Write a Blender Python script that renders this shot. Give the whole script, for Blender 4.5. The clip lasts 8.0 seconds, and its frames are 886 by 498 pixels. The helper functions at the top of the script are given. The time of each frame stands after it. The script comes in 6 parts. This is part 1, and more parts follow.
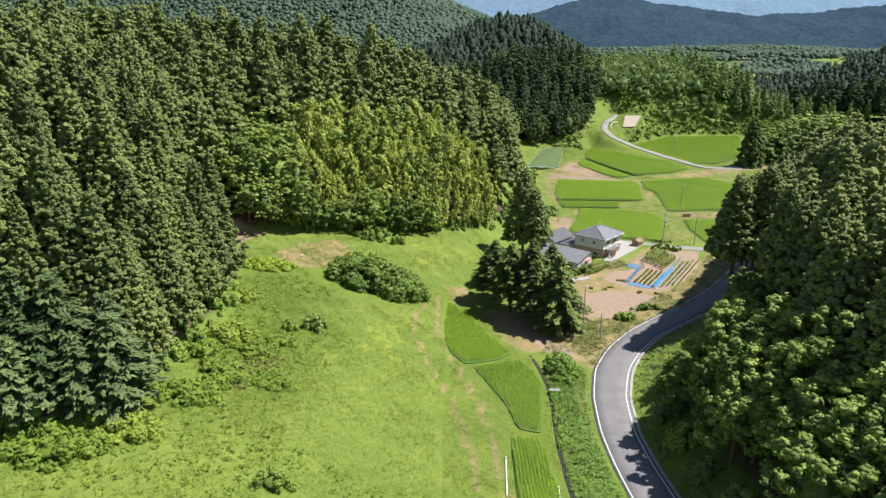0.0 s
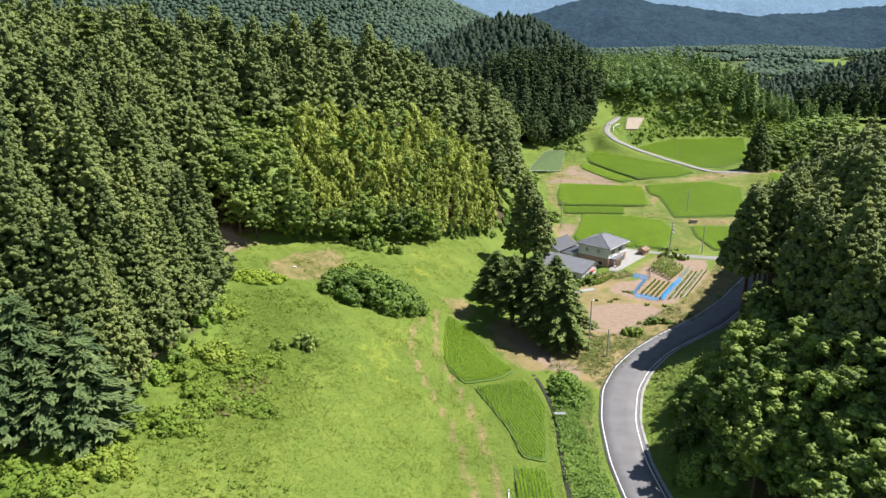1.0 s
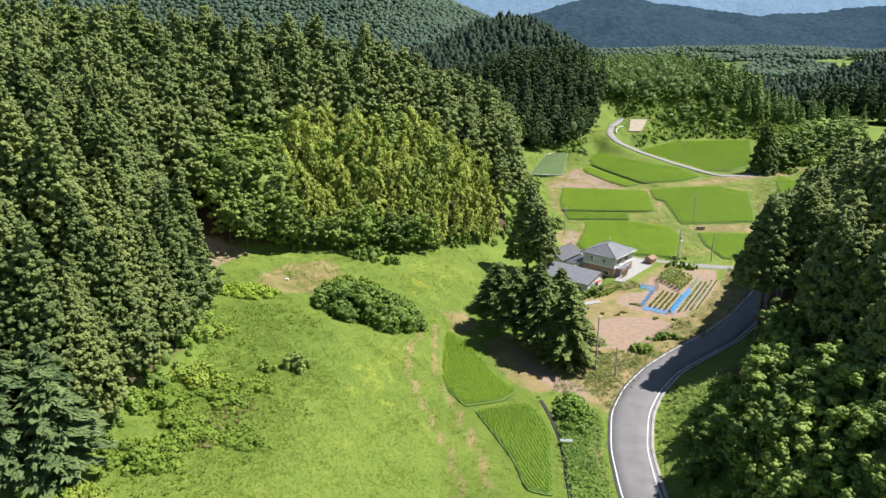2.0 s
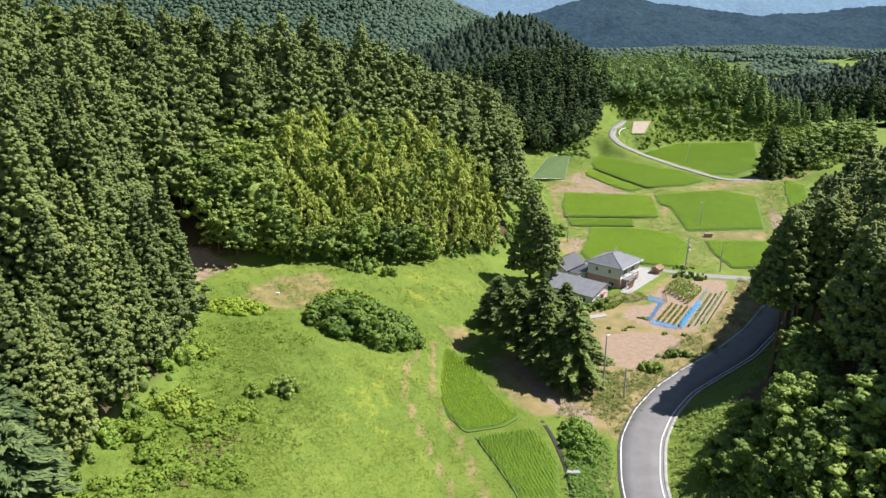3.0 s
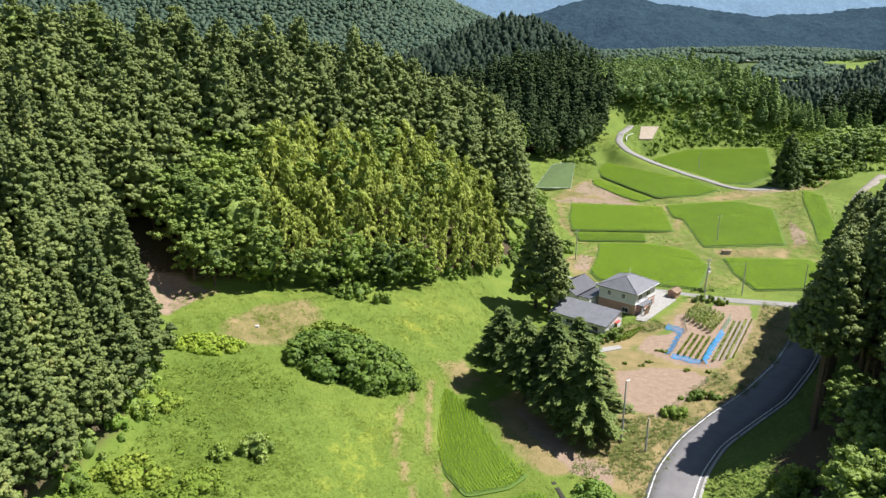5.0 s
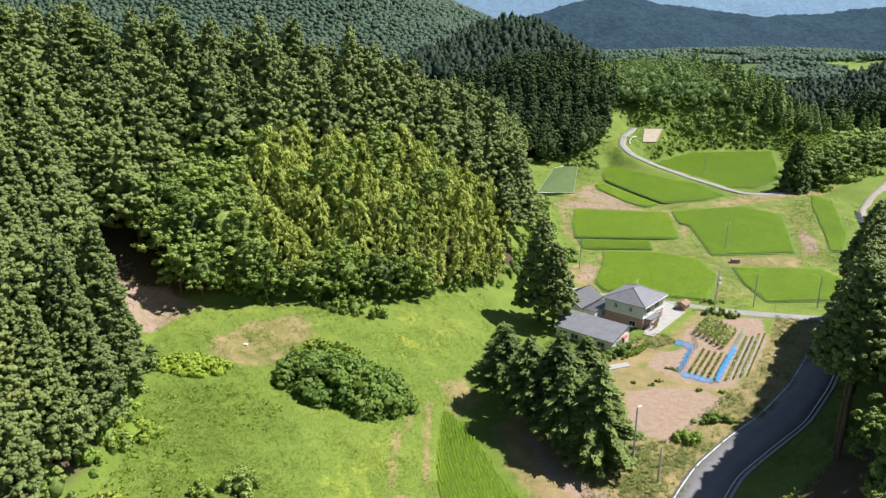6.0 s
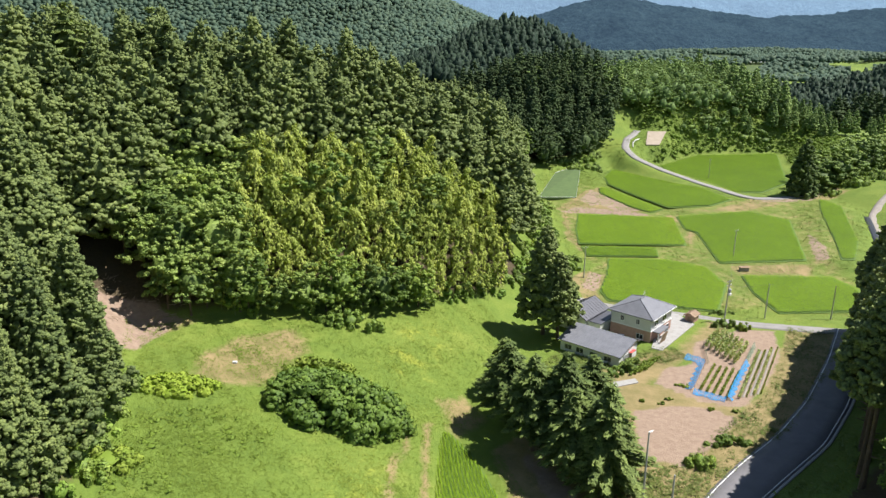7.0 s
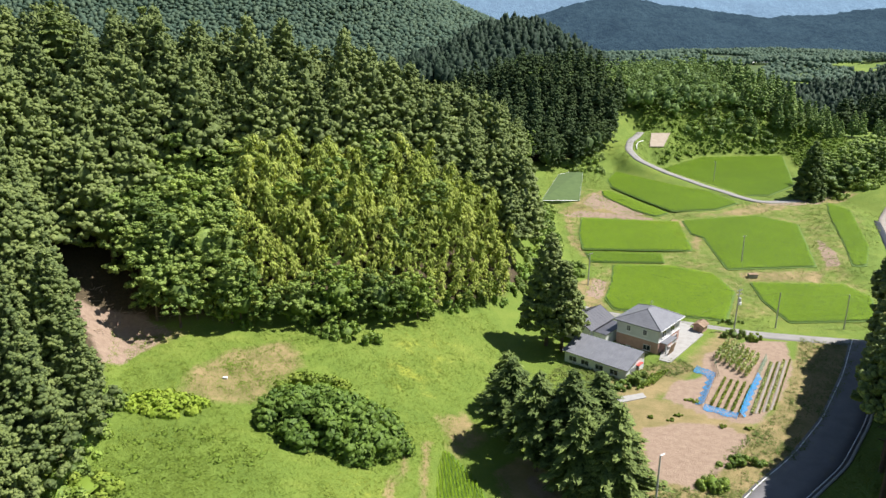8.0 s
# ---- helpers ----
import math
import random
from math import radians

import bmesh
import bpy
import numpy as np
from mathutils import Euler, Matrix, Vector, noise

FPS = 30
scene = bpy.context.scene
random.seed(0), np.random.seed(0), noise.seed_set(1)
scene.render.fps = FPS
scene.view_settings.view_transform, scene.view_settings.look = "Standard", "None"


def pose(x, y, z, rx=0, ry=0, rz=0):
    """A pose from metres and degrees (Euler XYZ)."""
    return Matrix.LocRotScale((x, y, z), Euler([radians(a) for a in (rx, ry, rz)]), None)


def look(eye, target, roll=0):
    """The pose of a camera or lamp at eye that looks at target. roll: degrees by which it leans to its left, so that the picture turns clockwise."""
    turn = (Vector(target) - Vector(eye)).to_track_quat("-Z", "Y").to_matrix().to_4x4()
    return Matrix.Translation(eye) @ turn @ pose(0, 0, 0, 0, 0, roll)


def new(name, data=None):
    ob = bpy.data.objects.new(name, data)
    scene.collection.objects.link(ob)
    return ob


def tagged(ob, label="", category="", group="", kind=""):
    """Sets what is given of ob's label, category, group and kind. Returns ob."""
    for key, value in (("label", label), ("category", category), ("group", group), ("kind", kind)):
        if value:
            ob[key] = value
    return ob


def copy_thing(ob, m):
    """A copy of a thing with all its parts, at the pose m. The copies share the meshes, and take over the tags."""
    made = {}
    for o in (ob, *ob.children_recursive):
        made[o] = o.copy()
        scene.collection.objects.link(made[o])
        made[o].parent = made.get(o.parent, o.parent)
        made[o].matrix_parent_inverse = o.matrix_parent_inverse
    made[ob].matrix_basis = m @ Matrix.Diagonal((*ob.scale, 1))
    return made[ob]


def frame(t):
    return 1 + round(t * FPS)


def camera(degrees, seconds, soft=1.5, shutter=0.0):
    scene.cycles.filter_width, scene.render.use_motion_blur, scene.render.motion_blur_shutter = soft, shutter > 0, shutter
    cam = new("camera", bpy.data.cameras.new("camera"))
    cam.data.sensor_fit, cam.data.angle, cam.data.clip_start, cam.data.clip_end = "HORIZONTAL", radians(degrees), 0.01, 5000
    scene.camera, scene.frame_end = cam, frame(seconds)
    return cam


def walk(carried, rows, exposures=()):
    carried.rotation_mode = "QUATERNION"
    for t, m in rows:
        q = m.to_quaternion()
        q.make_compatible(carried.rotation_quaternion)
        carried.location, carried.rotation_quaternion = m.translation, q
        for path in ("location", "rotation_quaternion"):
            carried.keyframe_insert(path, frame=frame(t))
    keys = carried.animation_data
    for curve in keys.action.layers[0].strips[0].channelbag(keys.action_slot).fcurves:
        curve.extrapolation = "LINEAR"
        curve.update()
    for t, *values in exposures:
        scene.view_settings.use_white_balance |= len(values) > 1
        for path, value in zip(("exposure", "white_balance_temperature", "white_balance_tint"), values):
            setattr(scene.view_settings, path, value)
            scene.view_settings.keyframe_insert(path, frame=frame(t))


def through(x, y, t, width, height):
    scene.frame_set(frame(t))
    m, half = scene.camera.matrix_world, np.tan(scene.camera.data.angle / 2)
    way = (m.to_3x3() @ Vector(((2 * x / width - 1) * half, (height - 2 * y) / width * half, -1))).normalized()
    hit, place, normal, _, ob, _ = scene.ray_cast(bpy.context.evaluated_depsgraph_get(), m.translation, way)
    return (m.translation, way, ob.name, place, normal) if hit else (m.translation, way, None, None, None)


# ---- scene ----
# ---------------------------------------------------------------- camera
cam = camera(63.6, 8.0)
PATH = [
    (0, (1.832, 2.839, 58.103), (1.822, 4.754, 57.525), 0.2),
    (0.5, (1.955, 6.461, 58.215), (1.944, 8.375, 57.637), 0.2),
    (1, (2.035, 10.17, 58.330), (2.025, 12.084, 57.753), 0.2),
    (2.5, (2.285, 21.401, 58.735), (2.274, 23.316, 58.157), 0.2),
    (3, (2.355, 25.165, 58.880), (2.345, 27.08, 58.302), 0.2),
    (3.5, (2.440, 28.918, 59.027), (2.430, 30.833, 58.449), 0.23),
    (4, (2.540, 32.721, 59.178), (2.529, 34.636, 58.600), 0.26),
    (4.5, (2.655, 36.539, 59.335), (2.643, 38.454, 58.757), 0.29),
    (6, (2.865, 47.35, 59.775), (2.852, 49.265, 59.198), 0.3),
    (6.5, (2.905, 50.53, 59.858), (2.893, 52.445, 59.281), 0.3),
    (7, (2.955, 53.493, 59.910), (2.941, 55.408, 59.335), 0.3),
    (7.5, (3.020, 56.194, 59.940), (3.005, 58.109, 59.366), 0.3),
    (8, (3.094, 58.749, 59.968), (3.077, 60.665, 59.393), 0.3),
]
walk(cam, [(t, look(eye, target, roll)) for t, eye, target, roll in PATH])

# ---------------------------------------------------------------- light
SUN_ELEV, SUN_AZ = 59.0, 80.0  # azimuth clockwise from +y
world = bpy.data.worlds.new("sky_world")
scene.world = world
world.use_nodes = True
wn = world.node_tree.nodes
sky = wn.new("ShaderNodeTexSky")
sky.sky_type, sky.sun_disc = "NISHITA", False
sky.sun_elevation, sky.sun_rotation = radians(SUN_ELEV), radians(SUN_AZ)
sky.air_density, sky.dust_density = 1.0, 0.4
wn["Background"].inputs["Strength"].default_value = 0.064
world.node_tree.links.new(sky.outputs[0], wn["Background"].inputs["Color"])
sun = new("sun", bpy.data.lights.new("sun", "SUN"))
sun.data.energy, sun.data.angle, sun.data.color = 5.0, radians(0.53), (0.985, 0.945, 0.925)
sa, se = radians(SUN_AZ), radians(SUN_ELEV)
SUN_DIR = Vector((math.sin(sa) * math.cos(se), math.cos(sa) * math.cos(se), math.sin(se)))
sun.matrix_world = look(SUN_DIR * 300, (0, 0, 0))
scene.view_settings.exposure = 0.72

# ---------------------------------------------------------------- materials


def material(name):
    m = bpy.data.materials.new(name)
    m.use_nodes = True
    return m, m.node_tree.nodes, m.node_tree.links, m.node_tree.nodes["Principled BSDF"]


def ramp_node(n, l, fac, stops):
    r = n.new("ShaderNodeValToRGB")
    while len(r.color_ramp.elements) < len(stops):
        r.color_ramp.elements.new(0.5)
    for e, (p, c) in zip(r.color_ramp.elements, stops):
        e.position, e.color = p, (*c, 1)
    l.new(fac, r.inputs[0])
    return r.outputs[0]


def noise_node(n, l, scale, detail=4, rough=0.6, coord="Object", stretch=None):
    tc = n.new("ShaderNodeTexCoord")
    t = n.new("ShaderNodeTexNoise")
    t.inputs["Scale"].default_value, t.inputs["Detail"].default_value, t.inputs["Roughness"].default_value = scale, detail, rough
    if stretch:
        mp = n.new("ShaderNodeMapping")
        mp.inputs["Scale"].default_value = stretch
        l.new(tc.outputs[coord], mp.inputs[0])
        l.new(mp.outputs[0], t.inputs["Vector"])
    else:
        l.new(tc.outputs[coord], t.inputs["Vector"])
    return t.outputs["Fac"]


def mix_node(n, l, fac, a, b, mode="MIX"):
    m = n.new("ShaderNodeMix")
    m.data_type, m.blend_type = "RGBA", mode
    for sock, v in ((m.inputs["Factor"], fac), (m.inputs[6], a), (m.inputs[7], b)):
        if isinstance(v, (int, float)):
            sock.default_value = v
        elif isinstance(v, tuple):
            sock.default_value = (*v, 1)
        else:
            l.new(v, sock)
    return m.outputs[2]


def math_node(n, l, op, a, b=0.0, clamp=False):
    m = n.new("ShaderNodeMath")
    m.operation, m.use_clamp = op, clamp
    for sock, v in zip(m.inputs, (a, b)):
        if isinstance(v, (int, float)):
            sock.default_value = v
        else:
            l.new(v, sock)
    return m.outputs[0]


def attr_node(n, name):
    a = n.new("ShaderNodeAttribute")
    a.attribute_name = name
    return a.outputs["Fac"]


def bump_node(n, l, height, strength, dist, bsdf):
    b = n.new("ShaderNodeBump")
    b.inputs["Strength"].default_value, b.inputs["Distance"].default_value = strength, dist
    l.new(height, b.inputs["Height"])
    l.new(b.outputs[0], bsdf.inputs["Normal"])


def plain(name, lo, hi, rough=0.7, scale=2.0, bump=0.0, metal=0.0, fine=30.0):
    """A surface that varies between two colours at two scales."""
    m, n, l, b = material(name)
    big, small = noise_node(n, l, scale), noise_node(n, l, fine, 3)
    f = math_node(n, l, "ADD", math_node(n, l, "MULTIPLY", big, 0.65), math_node(n, l, "MULTIPLY", small, 0.35))
    l.new(ramp_node(n, l, f, [(0.3, lo), (0.7, hi)]), b.inputs["Base Color"])
    b.inputs["Roughness"].default_value, b.inputs["Metallic"].default_value = rough, metal
    if bump:
        bump_node(n, l, small, bump, 0.05, b)
    return m


def foliage(name, dark, mid, light, shine=0.25, through=0.22, brown=None, grain=3.2, relief=1.0):
    """Leaves: colour by a random tint of each clump and each plant, darker for inner cores; partly translucent."""
    m, n, l, b = material(name)
    oi = n.new("ShaderNodeObjectInfo")
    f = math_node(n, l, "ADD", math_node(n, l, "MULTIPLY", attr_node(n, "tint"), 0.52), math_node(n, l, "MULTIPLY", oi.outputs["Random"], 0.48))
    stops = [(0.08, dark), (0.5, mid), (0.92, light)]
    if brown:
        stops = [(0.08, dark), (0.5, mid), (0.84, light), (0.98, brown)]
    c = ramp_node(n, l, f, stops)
    if grain:
        g = noise_node(n, l, grain, 4, 0.75)
        c = mix_node(n, l, 1.0, c, ramp_node(n, l, g, [(0.3, (0.5, 0.52, 0.54)), (0.5, (1.05, 1.05, 1.05)), (0.68, (1.8, 1.7, 1.5))]), "MULTIPLY")
        bump_node(n, l, g, 0.35 * relief, 0.2, b)
    l.new(c, b.inputs["Base Color"])
    b.inputs["Roughness"].default_value, b.inputs["Specular IOR Level"].default_value = 0.55, shine
    tr = n.new("ShaderNodeBsdfTranslucent")
    l.new(mix_node(n, l, 1.0, c, (1.25, 1.2, 0.55), "MULTIPLY"), tr.inputs[0])
    mx = n.new("ShaderNodeMixShader")
    mx.inputs[0].default_value = through
    l.new(b.outputs[0], mx.inputs[1])
    l.new(tr.outputs[0], mx.inputs[2])
    l.new(mx.outputs[0], n["Material Output"].inputs[0])
    return m


CEDAR = foliage("cedar_needles", (0.072, 0.102, 0.038), (0.146, 0.188, 0.062), (0.208, 0.252, 0.082), 0.1, 0.1, (0.22, 0.225, 0.075))
# cloud shade over the far hill is put into this dark, bluish leaf colour
FAR_SHADED = foliage("shaded_far_leaves", (0.025, 0.042, 0.03), (0.045, 0.07, 0.042), (0.085, 0.115, 0.06), 0.05, 0.1, None, 0.9)
# darker copy of the tree leaves, with the far wood's shade in the colour
SHADED = foliage("shaded_tree_leaves", (0.045, 0.07, 0.032), (0.08, 0.118, 0.048), (0.14, 0.19, 0.07), 0.05, 0.15, None, 1.6)
# distance haze is mixed into this blue-green leaf colour
HAZY = foliage("hazy_forest_leaves", (0.04, 0.07, 0.056), (0.07, 0.112, 0.078), (0.125, 0.172, 0.105), 0.05, 0.1, None, 0)
BROAD = foliage("broad_leaves", (0.085, 0.135, 0.036), (0.185, 0.26, 0.062), (0.3, 0.375, 0.098), 0.15, 0.13)
# the knoll's sunlit look is raised into this leaf colour
KNOLL = foliage("knoll_leaves", (0.085, 0.145, 0.05), (0.185, 0.27, 0.085), (0.32, 0.4, 0.12), 0.1, 0.2, None, 1.1)
BAMBOO = foliage("bamboo_leaves", (0.18, 0.235, 0.05), (0.31, 0.375, 0.08), (0.43, 0.475, 0.12), 0.12, 0.25)
PINE = foliage("pine_needles", (0.06, 0.095, 0.032), (0.135, 0.185, 0.056), (0.225, 0.29, 0.085), 0.1)
SHRUB = foliage("shrub_leaves", (0.09, 0.15, 0.03), (0.18, 0.27, 0.05), (0.29, 0.38, 0.08), 0.25, 0.25)
WEED = foliage("weed_leaves", (0.114, 0.17, 0.028), (0.174, 0.24, 0.038), (0.262, 0.302, 0.05), 0.1, 0.12, (0.34, 0.30, 0.13), 0)
RICE = foliage("rice_leaves", (0.115, 0.2, 0.01), (0.162, 0.265, 0.013), (0.212, 0.32, 0.018), 0.15, 0.15, None, 0)
TALL_WEED = foliage("tall_weed_leaves", (0.115, 0.18, 0.026), (0.178, 0.255, 0.038), (0.25, 0.31, 0.048), 0.1, 0.12, None, 0)
DARK_LEAF = foliage("dark_layered_leaves", (0.05, 0.085, 0.035), (0.095, 0.142, 0.054), (0.155, 0.21, 0.078), 0.15, 0.12)
FERN = foliage("fern_leaves", (0.15, 0.235, 0.026), (0.22, 0.315, 0.036), (0.29, 0.375, 0.05), 0.1, 0.15, None, 0)
DEAD = foliage("withered_leaves", (0.11, 0.1, 0.042), (0.17, 0.155, 0.06), (0.21, 0.22, 0.07), 0.1, 0.12, None, 0)
BARK = plain("bark", (0.07, 0.05, 0.035), (0.17, 0.125, 0.09), 0.9, 1.5, 0.6)
CULM = plain("bamboo_culm", (0.16, 0.17, 0.06), (0.3, 0.29, 0.12), 0.5, 1.0)


def ground_material():
    m, n, l, b = material("meadow_grass")
    big, med, fine = noise_node(n, l, 0.035, 5), noise_node(n, l, 0.25, 6, 0.7), noise_node(n, l, 2.6, 6, 0.75)
    g = math_node(n, l, "ADD", math_node(n, l, "MULTIPLY", big, 0.5), math_node(n, l, "MULTIPLY", med, 0.5))
    grass = ramp_node(n, l, g, [(0.3, (0.096, 0.155, 0.025)), (0.5, (0.15, 0.213, 0.035)), (0.68, (0.22, 0.265, 0.05))])
    grass = mix_node(n, l, 0.55, grass, ramp_node(n, l, fine, [(0.25, (0.55, 0.57, 0.5)), (0.7, (1.2, 1.2, 1.15))]), "MULTIPLY")
    rough_c = ramp_node(n, l, med, [(0.3, (0.085, 0.145, 0.024)), (0.7, (0.14, 0.22, 0.036))])
    soil_c = ramp_node(n, l, noise_node(n, l, 0.9, 6, 0.7), [(0.3, (0.25, 0.175, 0.125)), (0.7, (0.36, 0.27, 0.195))])
    dry_c = ramp_node(n, l, med, [(0.3, (0.17, 0.155, 0.055)), (0.7, (0.34, 0.255, 0.125))])
    # ground under far woods, painted dark so gaps between crowns look shadowed
    woods_shade_c = ramp_node(n, l, noise_node(n, l, 0.12, 5, 0.7), [(0.35, (0.025, 0.045, 0.024)), (0.65, (0.06, 0.092, 0.045))])
    floor_c = ramp_node(n, l, fine, [(0.3, (0.05, 0.04, 0.022)), (0.7, (0.12, 0.09, 0.05))])

    def masked(name, soft=0.9):
        k = math_node(n, l, "ADD", attr_node(n, name), math_node(n, l, "MULTIPLY", math_node(n, l, "SUBTRACT", med, 0.5), soft))
        k = math_node(n, l, "ADD", k, math_node(n, l, "MULTIPLY", math_node(n, l, "SUBTRACT", fine, 0.5), 0.7))
        r = n.new("ShaderNodeMapRange")
        r.inputs["From Min"].default_value, r.inputs["From Max"].default_value = 0.35, 0.7
        l.new(k, r.inputs["Value"])
        return r.outputs[0]
    c = mix_node(n, l, masked("lush"), grass, rough_c)
    c = mix_node(n, l, masked("gold", 1.4), c, ramp_node(n, l, med, [(0.3, (0.22, 0.27, 0.035)), (0.7, (0.33, 0.35, 0.05))]))
    c = mix_node(n, l, masked("dry"), c, dry_c)
    c = mix_node(n, l, masked("wood"), c, floor_c)
    c = mix_node(n, l, masked("soil", 0.5), c, soil_c)
    c = mix_node(n, l, masked("woods", 0.3), c, woods_shade_c)
    l.new(c, b.inputs["Base Color"])
    b.inputs["Roughness"].default_value, b.inputs["Specular IOR Level"].default_value = 0.85, 0.2
    bump_node(n, l, fine, 0.7, 0.25, b)
    return m


GROUND = ground_material()
MUD = plain("paddy_mud", (0.07, 0.13, 0.015), (0.11, 0.19, 0.02), 0.7, 1.5)
ASPHALT = plain("asphalt", (0.135, 0.13, 0.132), (0.205, 0.198, 0.198), 0.85, 0.35, 0.25, 0, 18)
LANE_ROAD = plain("old_concrete_road", (0.2, 0.19, 0.175), (0.31, 0.295, 0.27), 0.85, 0.3, 0.2, 0, 8)
PAINT = plain("road_paint", (0.62, 0.62, 0.60), (0.82, 0.82, 0.80), 0.6, 0.6, 0, 0, 6)
CONCRETE = plain("concrete", (0.26, 0.25, 0.23), (0.4, 0.39, 0.36), 0.85, 0.8, 0.2)
PALE_SOIL = plain("pale_soil", (0.30, 0.25, 0.18), (0.42, 0.35, 0.27), 0.95, 0.5, 0.4, 0, 6)
GRAVEL = plain("gravel_path", (0.24, 0.21, 0.17), (0.36, 0.32, 0.27), 0.95, 0.5, 0.5, 0, 9)

# ---------------------------------------------------------------- lie of the land
RNG = np.random.default_rng(7)
ROAD_L = [(31.5, 45), (29, 62), (27.2, 76), (26.4, 82), (25.7, 90), (25.5, 99), (26.5, 110), (28.9, 120.7), (33, 129.3), (38.8, 137.4), (46.2, 145), (54.4, 152.3), (64.4, 163.4), (76.5, 180), (86.5, 195.5)]
ROAD_R = [(37, 45), (34.4, 62), (32.6, 76), (31.9, 82), (31, 90), (30.6, 99), (31.8, 110), (34.8, 120.3), (38.8, 128), (44.2, 135.3), (51, 141.5), (60.6, 150), (70.5, 162), (81.5, 177.5), (91.5, 193)]
EDGE = [(-130, 55), (-75, 66), (-52, 73.5), (-39, 84), (-39.5, 101), (-36.5, 119), (-42, 143), (-50, 166), (-30, 175), (-6, 187), (10, 199), (22, 214), (30, 250), (27, 300), (25, 335), (39, 367), (62, 378), (74, 388), (79.5, 398), (84, 411), (90, 425), (94, 440), (90, 500)]
LEFT_WOOD = EDGE + [(-400, 520), (-400, 40)]
RIGHT_WOOD = [(40, 30), (36, 62), (33.8, 82), (32.6, 99), (34, 110), (37, 120.3), (41, 128), (46, 133.8), (53, 139.5), (62, 148), (72.5, 161), (83.5, 176.5), (93, 191), (104, 196), (330, 200), (330, 30)]
PADDIES = {
    "first": [(0.9, 151.8), (3.3, 152.4), (7.0, 145.8), (10.7, 134.0), (14.2, 127.2), (11.3, 124.2), (5.4, 122.4), (2.2, 128.3), (1.0, 137.2)],
    "second": [(7.0, 120.7), (15.5, 123.4), (17.6, 118.6), (18.3, 114.2), (16.4, 98.8), (13.0, 100.0), (11.8, 107.2), (9.3, 114.4)],
    "third": [(11.7, 97.3), (16.2, 96.7), (17.1, 81.9), (17.4, 66), (11.0, 66), (11.3, 82.0)],
}
FAR_PADDIES = {
    "a": [(48.6, 297.4), (80.5, 293.0), (74.3, 259.5), (42.6, 260.6), (44.4, 277.0)],
    "b": [(42.9, 258.8), (64.7, 257.6), (63.1, 248.8), (42.9, 249.0)],
    "d": [(48.6, 247.0), (63.6, 246.4), (73.3, 239.7), (73.9, 225.7), (64.9, 207.0), (41.4, 213.6), (40.9, 220.5), (45.0, 232.5)],
    "e": [(82.0, 293.8), (110.1, 301.9), (118.8, 289.5), (103.0, 244.7), (77.9, 241.7), (79.7, 255.9), (82.1, 273.3), (79.6, 276.8)],
    "f": [(80.5, 232.5), (103.5, 231.5), (105.5, 222), (98, 207.5), (78.5, 206.0), (78.2, 219.5)],
    "g": [(70.8, 360.7), (77.7, 377.7), (86.4, 384.4), (102.5, 352.9), (109.6, 317.9), (97.7, 307.3), (81.7, 304.5), (75.8, 321.8), (69.2, 345.3)],
    "h": [(64.1, 339.6), (67.2, 340.7), (80.0, 303.2), (74.1, 298.6), (69.1, 306.7), (62.8, 330.2)],
    "u": [(103.1, 390.2), (132.0, 423.1), (175.4, 429.5), (146.6, 353.1), (127.9, 333.4), (116.6, 332.5), (112.1, 353.6), (104.2, 375.2)],
    "r": [(142.4, 317.5), (144.9, 305.9), (125.0, 258.7), (115.1, 242.1), (111.2, 242.1), (118.3, 258.7), (134.0, 299.5)],
}


def edge_distance(px, py, poly, closed=True):
    """Distance to the nearest edge of poly."""
    px, py = np.asarray(px, float), np.asarray(py, float)
    best = np.full(px.shape, 1e9)
    pts = list(poly) + ([poly[0]] if closed else [])
    for (ax, ay), (bx, by) in zip(pts, pts[1:]):
        dx, dy = bx - ax, by - ay
        s = np.clip(((px - ax) * dx + (py - ay) * dy) / (dx * dx + dy * dy), 0, 1)
        best = np.minimum(best, np.hypot(px - ax - s * dx, py - ay - s * dy))
    return best


def inside(px, py, poly):
    px, py = np.asarray(px, float), np.asarray(py, float)
    r = np.zeros(px.shape, bool)
    for (ax, ay), (bx, by) in zip(poly, list(poly[1:]) + [poly[0]]):
        cross = (ay > py) != (by > py)
        r ^= cross & (px < (bx - ax) * (py - ay) / ((by - ay) if by != ay else 1e-9) + ax)
    return r


def depth_in(px, py, poly):
    """Signed distance: above 0 inside the outline."""
    return np.where(inside(px, py, poly), 1, -1) * edge_distance(px, py, poly)


def smooth(v, a, b):
    s = np.clip((v - a) / (b - a), 0, 1)
    return s * s * (3 - 2 * s)


def waves(x, y, size, seed=0.0):
    """Cheap smooth unevenness between about -1 and 1."""
    a, b = x / size + seed, y / size - seed
    return (np.sin(a * 1.7 + np.sin(b * 1.3)) + np.sin(b * 2.1 + 1.7 * np.sin(a * 0.9)) + 0.6 * np.sin(a * 3.7 + b * 2.9) + 0.4 * np.sin(b * 6.1 - a * 4.7)) / 3.0


HILLS = [  # x, y, height, half widths
    (135, 500, 32, 72, 95), (48, 455, 22, 50, 40), (60, 740, 62, 95, 110), (-120, 640, 20, 120, 120), (450, 640, 44, 95, 140),
    (-300, 1400, 190, 400, 260), (-1000, 1400, 170, 420, 300), (700, 1700, 28, 400, 160), (560, 1180, 24, 170, 60), (300, 1120, 26, 110, 70), (820, 1320, 30, 160, 80),
]


